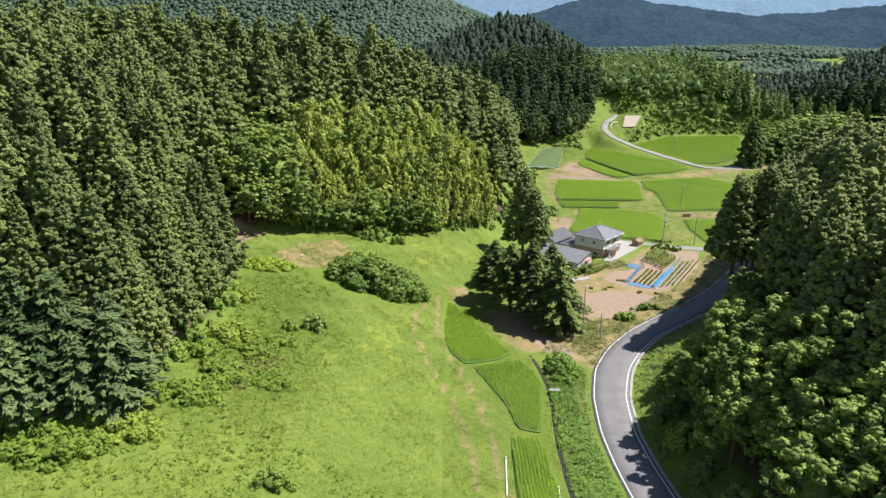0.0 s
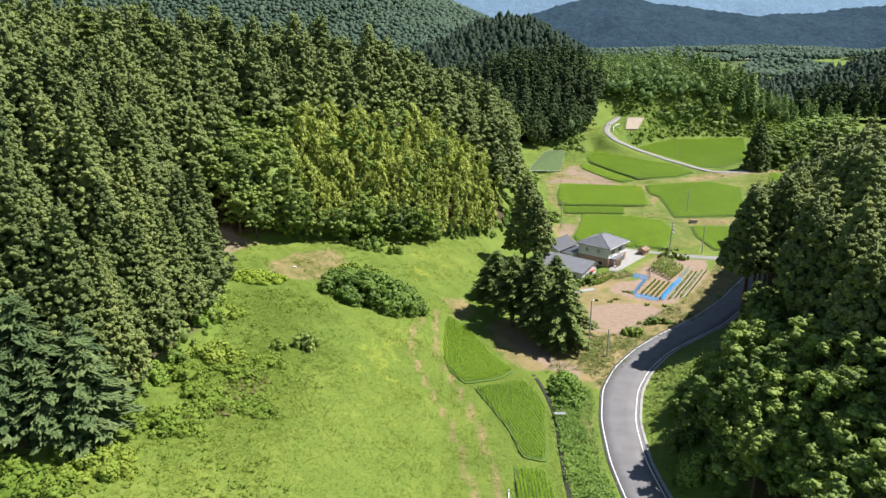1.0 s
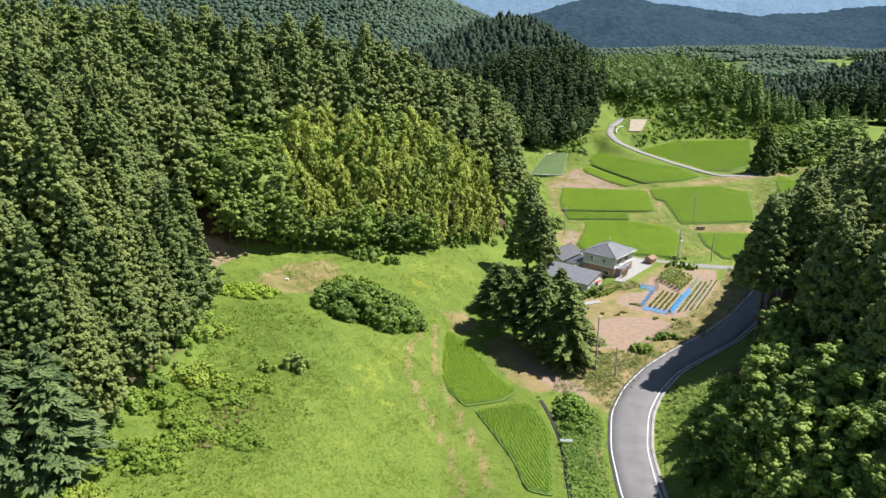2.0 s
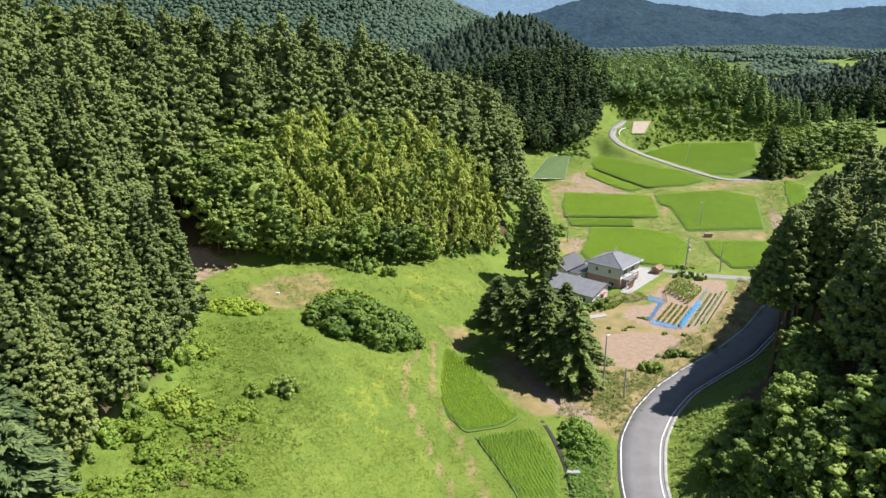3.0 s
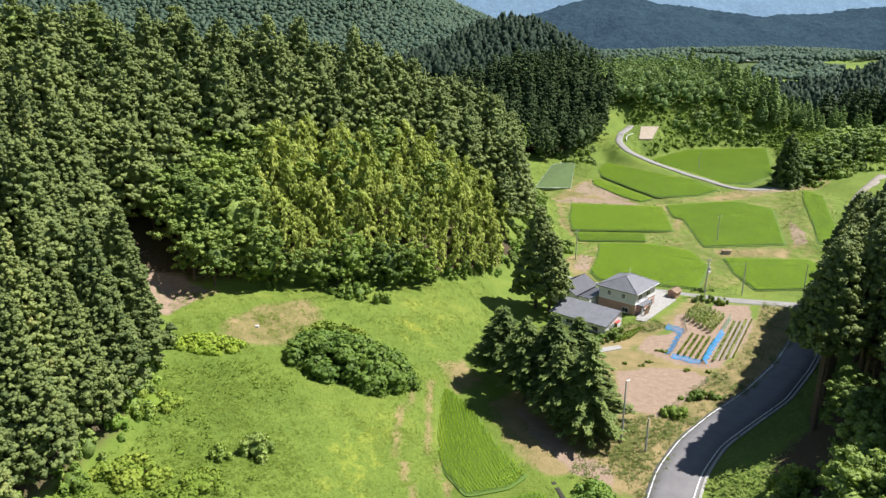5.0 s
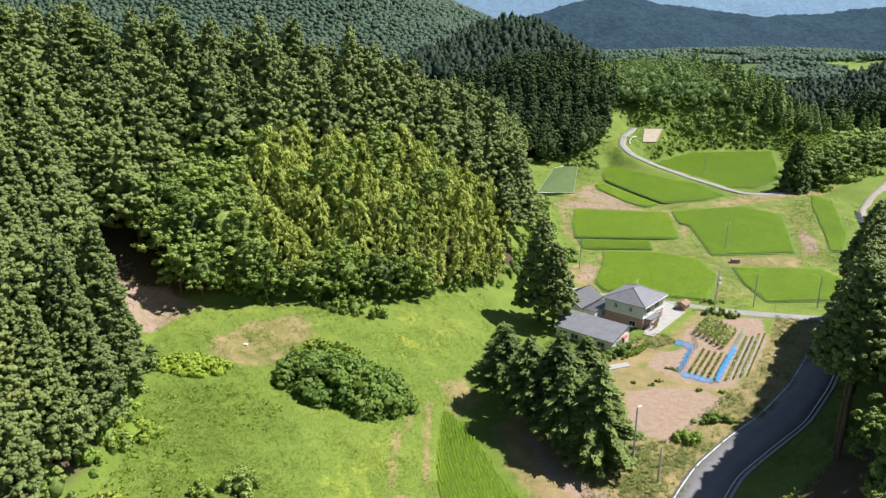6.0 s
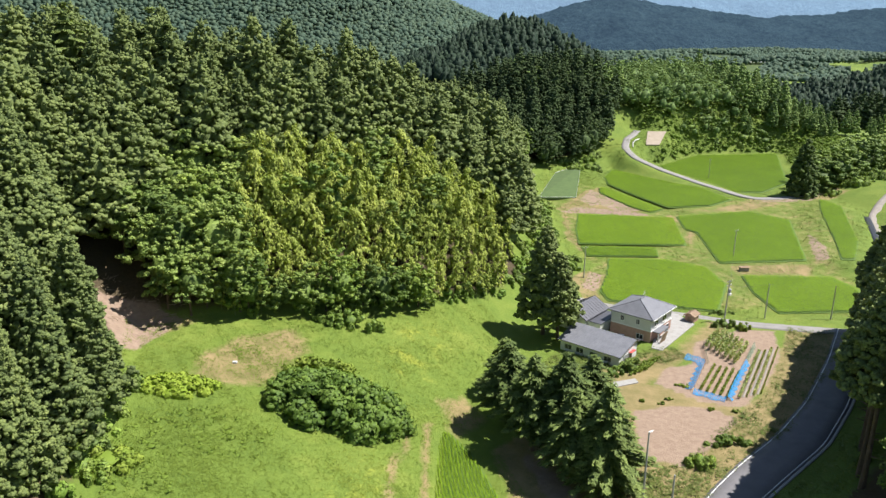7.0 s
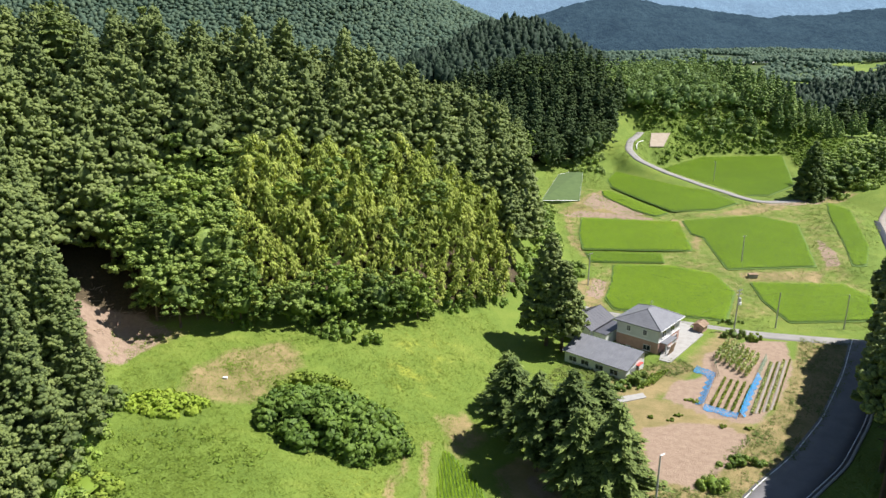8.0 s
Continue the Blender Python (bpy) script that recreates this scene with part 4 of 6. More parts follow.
# distant woods
BELT = [(222, 436), (255, 418), (320, 425), (330, 455), (240, 475), (215, 470)]
FAR = [simple_conifer(110 + i, 13 + 2.0 * i, 5.0) for i in range(4)]
TINY = [simple_conifer(130 + i, 10 + 2 * i, 5.6 - 0.4 * i, 1) for i in range(4)]
FARB = [broad_crown(120 + i, 12 + 2 * i, 5.0, 10, 3, 4, 0.5, 0.1) for i in range(4)]
FAR_ROWS = [cedar_crown(98 + i, 20 + 2 * i, 4.2, 1.4, 1, 0.2, 0.8, 1.2, 3, 2) for i in range(3)]
p = spread(40, 330, 425, 560, 6.2, lambda x, y: ((land(x, y) > 8) | inside(x, y, BELT)) & (depth_in(x, y, FAR_PADDIES["u"]) < -9) & ~((x < 124) & (y < 433)) & (track_profile(x, y)[0] > 5) & (depth_in(x, y, PLOT) < -5) & (x < 0.66 * y), 13)
belt = inside(p[:, 0], p[:, 1], BELT)
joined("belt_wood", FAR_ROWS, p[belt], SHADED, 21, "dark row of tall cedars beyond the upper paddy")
p = p[~belt]
firs = (p[:, 0] > 158) | (waves(p[:, 0], p[:, 1], 20, 4) > 0.75)
joined("knoll_wood", FARB, p[~firs], KNOLL, 14, "mixed green wood on the knoll beyond the paddies", 0.7, 1.15, size=np.interp(land(p[~firs][:, 0], p[~firs][:, 1]), [8, 22], [0.45, 1.0]))
joined("knoll_cedars", FAR_ROWS, p[firs], KNOLL, 30, "green cedars on the flank of the knoll", 0.65, 1.0, size=np.interp(land(p[firs][:, 0], p[firs][:, 1]), [8, 18], [0.6, 1.0]))
SCRUB = [broad_crown(150 + i, 1.6 + 0.7 * i, 1.9, 4, 2, 3, 0.3, 0.0) for i in range(4)]
p = spread(50, 200, 330, 455, 2.6, lambda x, y: (((y > 388) & (x > 100) & (land(x, y) > 1.0) & (y < 455)) | ((x > 155) & (y < 345 + 0.5 * (x - 150)) & (waves(x, y, 12) > 0)) | (inside(x, y, LUSH[4][0]) & (x + 0.2 * (y - 350) > 62))) & (depth_in(x, y, FAR_PADDIES["u"]) < -3) & (depth_in(x, y, PLOT) < -3) & ~((x < 103) & (y < 430)) & (track_profile(x, y)[0] > 4), 22)
joined("slope_scrub", SCRUB, p, TALL_WEED, 23, "lush light green scrub and vines on the terrace slopes", 0.6, 1.3, "scrub")
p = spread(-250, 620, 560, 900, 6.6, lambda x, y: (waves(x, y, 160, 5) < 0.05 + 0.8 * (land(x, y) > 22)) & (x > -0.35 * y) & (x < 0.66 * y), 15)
# leaf colour carries the cloud shade; nothing casts it
joined("far_wood", FAR, p, FAR_SHADED, 16, "conifer forest on the farther hills, cloud shade in its leaf colour", 0.7, 1.1)
CLEARINGS = [(373, 1470, 16, 60), (600, 1500, 30, 60), (690, 1490, 22, 60), (620, 1290, 10, 35), (760, 1380, 14, 40)]


def cleared(x, y):
    """Open fields among the distant woods, stretched up the valley."""
    r = np.zeros(np.shape(x), bool)
    for cx, cy, wx, wy in CLEARINGS:
        v = (y - cy) / wy
        u = (x - cx - (y - cy) * 0.42) / wx
        r |= u * u + v * v < 1
    return r


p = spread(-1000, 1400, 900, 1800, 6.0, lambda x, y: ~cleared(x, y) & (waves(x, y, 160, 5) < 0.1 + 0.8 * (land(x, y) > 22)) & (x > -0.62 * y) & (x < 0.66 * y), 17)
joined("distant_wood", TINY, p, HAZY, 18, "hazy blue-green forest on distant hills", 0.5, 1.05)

# ---------------------------------------------------------------- mountains on the horizon


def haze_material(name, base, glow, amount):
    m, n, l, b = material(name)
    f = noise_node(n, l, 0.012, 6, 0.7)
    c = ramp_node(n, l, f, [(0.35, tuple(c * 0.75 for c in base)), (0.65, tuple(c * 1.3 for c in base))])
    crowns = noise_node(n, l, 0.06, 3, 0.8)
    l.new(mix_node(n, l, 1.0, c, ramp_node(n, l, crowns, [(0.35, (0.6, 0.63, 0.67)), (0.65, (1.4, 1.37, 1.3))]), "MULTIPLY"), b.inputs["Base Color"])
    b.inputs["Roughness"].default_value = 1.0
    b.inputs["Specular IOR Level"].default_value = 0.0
    # blue emission imitates the haze in front of the hills
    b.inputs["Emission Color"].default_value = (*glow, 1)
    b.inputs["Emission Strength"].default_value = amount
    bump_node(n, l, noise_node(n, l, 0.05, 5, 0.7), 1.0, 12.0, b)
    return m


def ridge(y0, depth, x0, x1, peaks, base, rough, mat, seed, label):
    """A range of hills behind the valley."""
    xs, ys = np.linspace(x0, x1, 520), np.linspace(y0, y0 + depth, 40)
    X, Y = np.meshgrid(xs, ys)
    crest = np.interp(X, [p[0] for p in peaks], [p[1] for p in peaks])
    prof = np.sin(np.clip((Y - y0) / depth, 0, 1) * math.pi) ** 0.8
    z = base + (crest - base) * prof + prof * (rough * waves(X, Y, 140, seed) + 0.45 * rough * waves(X, Y, 47, seed + 3) + 0.2 * rough * waves(X, Y, 19, seed + 5) + 0.12 * rough * RNG.normal(size=X.shape))
    nx, ny = len(xs), len(ys)
    i = (np.arange(ny - 1)[:, None] * nx + np.arange(nx - 1)[None, :]).ravel()
    f = np.stack([i, i + 1, i + 1 + nx, i + nx], 1)
    me = mesh_from("backdrop", np.stack([X.ravel(), Y.ravel(), z.ravel()], 1), f, mat, None, True)
    tagged(new("backdrop", me), label, "mountain", kind="structure")


# haze is painted in: bluish base colours plus a blue glow, stronger farther off
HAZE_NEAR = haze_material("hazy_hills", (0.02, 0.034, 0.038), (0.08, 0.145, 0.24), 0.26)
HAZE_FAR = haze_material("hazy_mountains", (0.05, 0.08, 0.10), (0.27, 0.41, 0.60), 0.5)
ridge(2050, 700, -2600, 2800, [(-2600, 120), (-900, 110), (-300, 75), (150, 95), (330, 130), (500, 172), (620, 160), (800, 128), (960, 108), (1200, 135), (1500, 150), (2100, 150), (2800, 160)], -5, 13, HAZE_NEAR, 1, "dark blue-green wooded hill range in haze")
ridge(3300, 900, -4000, 4200, [(-4000, 300), (-700, 360), (100, 390), (480, 360), (850, 260), (1200, 235), (1700, 250), (2400, 230), (4200, 240)], -5, 26, HAZE_FAR, 4, "distant mountain range under the sky, pale blue from its haze glow")

# ---------------------------------------------------------------- grasses and weeds
WEED_AREA = [(-60, 66), (-52, 73.5), (-40, 84), (-41, 101), (-37, 119), (-43, 143), (-52, 166), (-30, 176), (-6, 188), (10, 200), (16, 190), (14, 170), (10, 156), (0, 153), (-1, 128), (5, 118), (10.5, 100), (10.5, 66)]
VERGE = [(18.9, 82), (25.2, 82), (24.6, 90), (24.2, 99), (25.0, 109), (27, 119), (24, 127), (20, 124), (19.8, 112), (18.8, 98)]


VERGE_LEAF = foliage("verge_leaves", (0.11, 0.19, 0.032), (0.2, 0.31, 0.05), (0.3, 0.4, 0.075), 0.2, 0.12, None, 0)


def weeds(name, poly, per_m2, leaf, height, seed, label, mat, lushness=0.0, avoid=()):
    r = np.random.default_rng(seed)
    xs, ys = [p[0] for p in poly], [p[1] for p in poly]
    n = int((max(xs) - min(xs)) * (max(ys) - min(ys)) * per_m2)
    x, y = r.uniform(min(xs), max(xs), n), r.uniform(min(ys), max(ys), n)
    ok = inside(x, y, poly)
    for a in avoid:
        ok &= ~inside(x, y, a)
    patchy = waves(x, y, 6, seed) + 0.7 * waves(x, y, 2.2, seed + 2)
    lush = np.zeros(n)
    for pl, soft in LUSH:
        lush = np.maximum(lush, smooth(depth_in(x, y, pl), -soft, soft))
    gold = np.zeros(n)
    for pl, soft in GOLD:
        gold = np.maximum(gold, smooth(depth_in(x, y, pl), -soft, soft))
    ok &= r.uniform(-1.1, 1.1, n) < patchy + 0.25 + 0.8 * lush + lushness
    x, y, lush, patchy, gold = x[ok], y[ok], lush[ok], patchy[ok], gold[ok]
    n, k = len(x), 4
    z = land(x, y)
    big = (1 + 0.4 * lush + 0.3 * np.maximum(patchy, 0))[:, None]
    lv = Leaves(seed)
    base = np.repeat(np.c_[x, y, z], k, 0)
    up = np.repeat(height * big[:, 0] * r.uniform(0.3, 1.1, n), k)
    pos = base + np.c_[r.normal(size=(n * k, 2)) * leaf * 0.9 * np.repeat(big, k, 0), up * r.uniform(0.5, 1.0, n * k)]
    d = np.c_[r.normal(size=(n * k, 2)) * 0.22, np.ones(n * k)]
    d /= np.linalg.norm(d, axis=1)[:, None]
    lv.lay(pos, d, leaf * np.repeat(big, k, 0), leaf * 0.24 * np.repeat(big, k, 0), np.repeat(np.clip(0.42 + 0.3 * gold + 0.24 * waves(x, y, 13, seed + 7) + 0.16 * waves(x, y, 4, seed + 9) - 0.12 * lush + r.uniform(-0.2, 0.2, n), 0, 0.93), k), 0.4)
    return tagged(new(name, lv.mesh(name, mat)), label, "grass", kind="stuff")


BANK_LEAF = foliage("bank_leaves", (0.105, 0.16, 0.03), (0.165, 0.225, 0.045), (0.24, 0.285, 0.065), 0.1, 0.12, (0.3, 0.26, 0.12), 0)
YARD_LEAF = foliage("yard_leaves", (0.09, 0.13, 0.03), (0.15, 0.18, 0.045), (0.24, 0.25, 0.08), 0.1, 0.12, (0.34, 0.28, 0.14), 0)
weeds("meadow_grass", WEED_AREA, 13.0, 0.15, 0.05, 31, "bright green tangled meadow grass and weeds", WEED)
weeds("path_grass", [(-1, 128), (5, 118), (10.5, 100), (10.5, 66), (18, 66), (18, 98), (19, 112), (17.5, 124), (10, 150), (6, 156), (0, 153)], 12.0, 0.13, 0.05, 42, "short mown grass on the path beside the paddies", WEED, 0.3, list(PADDIES.values()))
weeds("verge_weeds", VERGE, 9.0, 0.26, 0.6, 32, "lush green weeds on the verge beside the road", VERGE_LEAF, 2.0)
weeds("yard_grass", [(20, 126), (30, 128), (42, 147), (30, 142), (33, 156), (29, 165), (31, 176), (44, 178), (50, 181), (48, 186), (25, 184), (15, 168), (12, 158), (24, 140)], 4.0, 0.25, 0.3, 33, "thin grass in the farmyard", YARD_LEAF)
weeds("field_edge_grass", [(29, 121), (36, 132), (41, 140), (48.5, 146.5), (57, 154), (67, 165.5), (79, 182), (87, 193), (76, 196), (71, 186), (60, 168), (51, 158.5), (44, 152), (38, 145), (30, 142), (26, 130)], 5.0, 0.24, 0.25, 40, "patchy dry grass between the field and the road", YARD_LEAF)
weeds("bank_grass", [(33, 205), (38, 232), (36, 300), (36, 345), (52, 385), (80, 398), (95, 410), (100, 440), (180, 450), (195, 420), (155, 345), (152, 300), (130, 262), (116, 240), (104, 200), (70, 200)], 1.3, 0.28, 0.16, 34, "green grass on the paddy banks", BANK_LEAF, 0.4, list(FAR_PADDIES.values()))
weeds("roadside_grass", [(34, 60), (33, 82), (31.8, 99), (33, 110), (36, 120), (40, 128), (45.5, 134.5), (52, 140.3), (61.5, 149), (72, 161.5), (83, 177), (92.5, 192), (104, 190), (80, 160), (60, 138), (46, 122), (40, 100), (40, 60)], 2.0, 0.35, 0.6, 35, "shaded grass along the road below the trees", BANK_LEAF, 0.6)


HUMMOCKS = [broad_crown(160 + i, 0.7 + 0.2 * i, 0.75 + 0.15 * i, 4, 2, 6, 0.16, 0.0) for i in range(4)]
p = spread(-50, 2, 66, 172, 1.7, lambda x, y: inside(x, y, WEED_AREA) & (depth_in(x, y, LEFT_WOOD) < 1) & (0.8 * waves(x, y, 9, 8) + 0.5 * waves(x, y, 3.1, 4) + 0.9 * smooth(-x, 8, 26) + 0.5 * smooth(-y, -90, -76) - 1.3 * smooth(y, 138, 146) * (x < -20) > 0.8), 36)
joined("tall_weeds", HUMMOCKS, p, TALL_WEED, 37, "tangled hummocks of tall green weeds in the meadow", 0.35, 0.8, "weeds")
p = spread(-36, -20, 92, 110, 1.5, lambda x, y: depth_in(x, y, [(-33, 95), (-30, 93.5), (-25.5, 101), (-25, 107), (-28, 106), (-31, 100)]) > -0.6, 38)
joined("dead_weeds", HUMMOCKS, p, DEAD, 39, "brown withered bramble patch in the meadow", 0.6, 1.0, "weeds")
# ---------------------------------------------------------------- single trees and shrubs
TIMBER_RAW = plain("cut_wood", (0.28, 0.2, 0.13), (0.45, 0.36, 0.25), 0.85, 1.5)
def shrub(x, y, rx, ry, h, n, leaf, mat, seed, name, label, category="shrub"):
    """A low rounded bush of many leafy clumps."""
    lv = Leaves(seed)
    r = lv.r
    a, k = r.uniform(0, 6.283, n), np.sqrt(r.uniform(0, 1, n))
    px, py = np.cos(a) * k * rx, np.sin(a) * k * ry
    ground = land(np.append(x + px, x), np.append(y + py, y))
    for i in range(n):
        top = h * math.sqrt(max(0.08, 1 - k[i] ** 2 * 0.9)) * r.uniform(0.65, 1.08)
        cl = min(rx, ry) * r.uniform(0.24, 0.38)
        tl = r.uniform(0.15, 0.85)
        for f in (1.0, 0.6, 0.25):
            if f < 1 and k[i] < 0.55:
                continue
            lv.shell((px[i], py[i], ground[i] - ground[n] + top * f - cl * 0.4), cl, int(8 * (cl / leaf) ** 1.4) + 10, leaf * 0.9, tl, 0.78, 0.4, 0.6)
            for e in lv.unit(5) + [0, 0, 0.4]:
                lv.core((px[i] + e[0] * cl * 0.75, py[i] + e[1] * cl * 0.75, ground[i] - ground[n] + top * f - cl * 0.4 + e[2] * cl * 0.55), cl * r.uniform(0.24, 0.38), cl * 0.24, float(np.clip(tl + r.uniform(-0.2, 0.25), 0, 1)), True)
    # heart of the bush, near the dark end of the leaf tint
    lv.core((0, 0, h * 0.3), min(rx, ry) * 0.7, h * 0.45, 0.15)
    bm = bmesh.new()
    for i in range(5):
        q = i * 1.3
        tube(bm, (0, 0, -0.3), (math.cos(q) * rx * 0.5, math.sin(q) * ry * 0.5, h * 0.6), 0.07, 0.03, 5)
    root = plant(name, None, lv.mesh("foliage", mat), label, category)
    part("stem", bm, BARK, root)
    root.location = (x, y, ground[n])
    return root


def lone(name, trunk, crown, x, y, label, turn=0, category="tree"):
    root = plant(name, trunk, crown, label, category)
    root.matrix_basis = Matrix.Translation(at(x, y, -0.2)) @ pose(0, 0, 0, 0, 0, turn)
    return root


PINE_LIMBS = [(0.3, 2.5, 0.6), (0.36, 2.8, 0.5), (0.45, 3, 0.6), (0.55, 2.8, 0.5), (0.62, 2.4, 0.5)]
for i, (x, y, h, w, low) in enumerate([(24.6, 138.5, 16.5, 6.0, 0.10), (20.0, 145.5, 17.5, 5.8, 0.26), (15.8, 148, 16.0, 5.2, 0.3), (12.8, 155.5, 14.5, 5.0, 0.3), (20.5, 140.5, 14.5, 4.8, 0.28), (24.5, 149, 15.5, 5.2, 0.26), (13.0, 166, 10.5, 4.6, 0.15)]):
    lone("pine_tree", trunk_mesh(h * 0.95, 0.34, PINE_LIMBS, BARK, 200 + i, 0.01), pine_crown(210 + i, h, w * 1.22, 21, low, 1.12, 8).mesh("crown", PINE), x, y, "dark green pine in a clump beside the paddies", i * 60)["group"] = "pine clump"
lone("cedar_tree", trunk_mesh(22, 0.42, [], BARK, 220, 0.004), cedar_crown(221, 24.0, 5.6, 0.8, 8, 0.2).mesh("crown", CEDAR), 22.8, 191.5, "tall lone cedar standing behind the farm sheds")
lone("cedar_tree", trunk_mesh(19, 0.38, [], BARK, 222, 0.004), cedar_crown(223, 19.0, 4.4, 0.75, 8, 0.28).mesh("crown", CEDAR), 25.5, 189, "slender cedar standing behind the farm sheds")
ROAD_CEDARS = [cedar_crown(610 + i, 30.0 - 1.5 * (i % 3), 4.8, 0.82, 6, 0.48, 0.8).mesh("crown", CEDAR) for i in range(4)]
ROAD_TRUNKS = [trunk_mesh(25, 0.42, [(0.2, 1.4, 0.3), (0.26, 1.6, 0.2), (0.3, 1.5, 0.3)], BARK, 600 + i, 0.004) for i in range(3)]
for i, (x, y) in enumerate([(60.5, 137), (64, 141.5), (66, 146), (69, 150.5), (68, 138), (72, 146), (72, 154.5), (75, 151), (77, 162), (80, 156), (81, 169), (86, 176), (89, 183), (94, 190), (88, 168), (58.5, 133), (64, 133.5), (74.5, 158), (78.5, 165.5), (83, 172), (87.5, 179), (91, 186.5), (97, 192), (84, 163), (91, 174)]):
    lone("cedar_tree", ROAD_TRUNKS[i % 3], ROAD_CEDARS[i % 4], x - 2.2, y, "tall dark cedar overhanging the shaded road", i * 40)["group"] = "cedars above the road"
for i, (x, y, h, w) in enumerate([(-80, 214, 29, 9), (-66, 226, 28, 8.0), (-94, 206, 29, 9.0), (-58, 214, 27, 7), (-104, 190, 29, 9)]):
    lone("pine_tree", trunk_mesh(h * 0.95, 0.4, PINE_LIMBS, BARK, 230 + i), pine_crown(240 + i, h, w, 10, 0.4, 1.7, 6).mesh("crown", PINE), x, y, "tiered old pine rising above the cedar wood", i * 50)
for i, (x, y, h, w) in enumerate([(-40, 172.5, 8, 3.2), (-33, 174, 11, 4), (-24, 178, 9, 3.6), (-17, 181, 12, 4.2), (-10, 184.5, 11, 4), (-3, 189, 10, 3.6), (-36, 180, 15, 4.4), (-21, 193, 19, 5.8), (-14, 206, 19, 6), (-44, 184, 15, 4.5), (-8, 195, 14, 4.2), (-29, 190, 15, 4.0), (-28.5, 176.5, 7, 3.0), (-20, 179.5, 8, 3.2), (-13.5, 183, 8, 3.0), (-6.5, 187, 9, 3.2), (-1, 205, 16, 4.6)]):
    lone("broadleaf_tree", trunk_mesh(h * 0.7, 0.2, [(0.5, 1.8, 1.5), (0.6, 1.8, 1.6)], BARK, 250 + i, 0.03), broad_crown(270 + i, h, w, 16, 7, 12, 0.27, 0.15).mesh("crown", (BROAD, SHRUB)[i % 2]), x, y, "green broadleaf tree at the foot of the bamboo", i * 70)
GLOSSY = foliage("glossy_leaves", (0.065, 0.12, 0.022), (0.13, 0.205, 0.036), (0.22, 0.305, 0.06), 0.2, 0.18)
shrub(-12.8, 148.2, 9.8, 6.0, 4.9, 100, 0.5, GLOSSY, 300, "large_shrub", "broad dome of glossy green leaves in the meadow")
shrub(-16, 155.5, 6.5, 3.6, 3.2, 30, 0.34, WEED, 301, "vine_mound", "low mound of light green vines behind the shrub")
shrub(-15, 176, 7, 2.2, 2.6, 26, 0.35, SHRUB, 302, "shrub", "low green shrub along the foot of the bamboo")
shrub(-21.2, 120, 2.2, 2.0, 2.6, 16, 0.22, BROAD, 303, "shrub", "small twiggy dark green shrub in the meadow")
shrub(-25.5, 118, 1.5, 1.3, 1.7, 12, 0.25, SHRUB, 304, "shrub", "small green shrub in the meadow")
shrub(-36, 147, 5.5, 3.0, 1.3, 34, 0.35, FERN, 305, "fern_patch", "yellow-green fern patch at the wood's edge")
shrub(-18.4, 75, 2.2, 1.8, 1.8, 14, 0.25, SHRUB, 306, "shrub", "small dark shrub in the meadow grass")
shrub(22.4, 119.8, 2.5, 6.2, 2.3, 60, 0.3, VERGE_LEAF, 307, "hedge", "dense overgrown green hedge beside the ditch", "hedge")
shrub(40.2, 144.6, 2.2, 1.6, 2.0, 14, 0.28, SHRUB, 308, "shrub", "green shrub at the field corner by the road")
shrub(46.0, 150.2, 3.4, 1.5, 1.3, 16, 0.28, SHRUB, 309, "shrub", "low green shrub along the field edge")
shrub(37.6, 175.5, 2.4, 1.8, 2.2, 16, 0.26, BROAD, 310, "shrub", "dark green garden shrub by the sheds")
shrub(33.5, 173.5, 2.0, 1.4, 1.5, 12, 0.26, SHRUB, 311, "shrub", "light green garden shrub by the sheds")
shrub(62.5, 196.5, 3.0, 1.2, 1.6, 18, 0.25, BROAD, 312, "hedge", "clipped dark green hedge beside the lane", "hedge")
shrub(66, 194.8, 1.5, 1.2, 1.7, 10, 0.25, WEED, 313, "shrub", "round yellow-green shrub beside the lane")
shrub(65.5, 206, 3.4, 0.9, 1.0, 14, 0.22, BROAD, 314, "hedge", "low dark hedge at the paddy's edge", "hedge")
for i, (x, y, rx, h) in enumerate([(-34, 92, 3.4, 1.9), (-31, 99, 3.6, 1.7), (-36, 104, 3.0, 2.4), (-29, 107, 2.8, 1.4), (-34, 112, 3.2, 2.4), (-38, 127, 3, 2.6), (-44, 76, 4, 2.6), (-38, 82, 3.4, 2.4), (-24, 99, 2.6, 1.1), (-26, 112, 2.5, 1.5)]):
    shrub(x, y, rx * 1.35, rx, h * 0.62, 24, 0.28, TALL_WEED, 320 + i, "undergrowth_bush", "tangled green undergrowth at the wood's edge")
for i, (x, y) in enumerate(resample(EDGE[1:13], 5.2, 2)):
    rx = random.uniform(1.6, 2.8)
    if 146 < y < 174 and x < -38:
        continue
    shrub(x + random.uniform(-2.0, -0.3), y + random.uniform(0.3, 2.0), rx, rx * 0.8, random.uniform(1.4, 3.2), 14, 0.3, (SHRUB, BROAD, VERGE_LEAF)[i % 3], 500 + i, "undergrowth_bush", "leafy green bush along the foot of the wood")
for i, (x, y, rx, h) in enumerate([(36, 86, 2.0, 2.4), (35.4, 93, 2.2, 2.8), (36, 101, 2.4, 3.4), (38.5, 107.5, 2.8, 3.6), (41.5, 112.5, 2.6, 3.0), (45, 116.5, 2.8, 3.6), (37.5, 78, 2.4, 3)]):
    shrub(x, y, rx, rx, h, 18, 0.26, (BROAD, SHRUB)[i % 2], 340 + i, "roadside_bush", "leafy green bush beside the road")
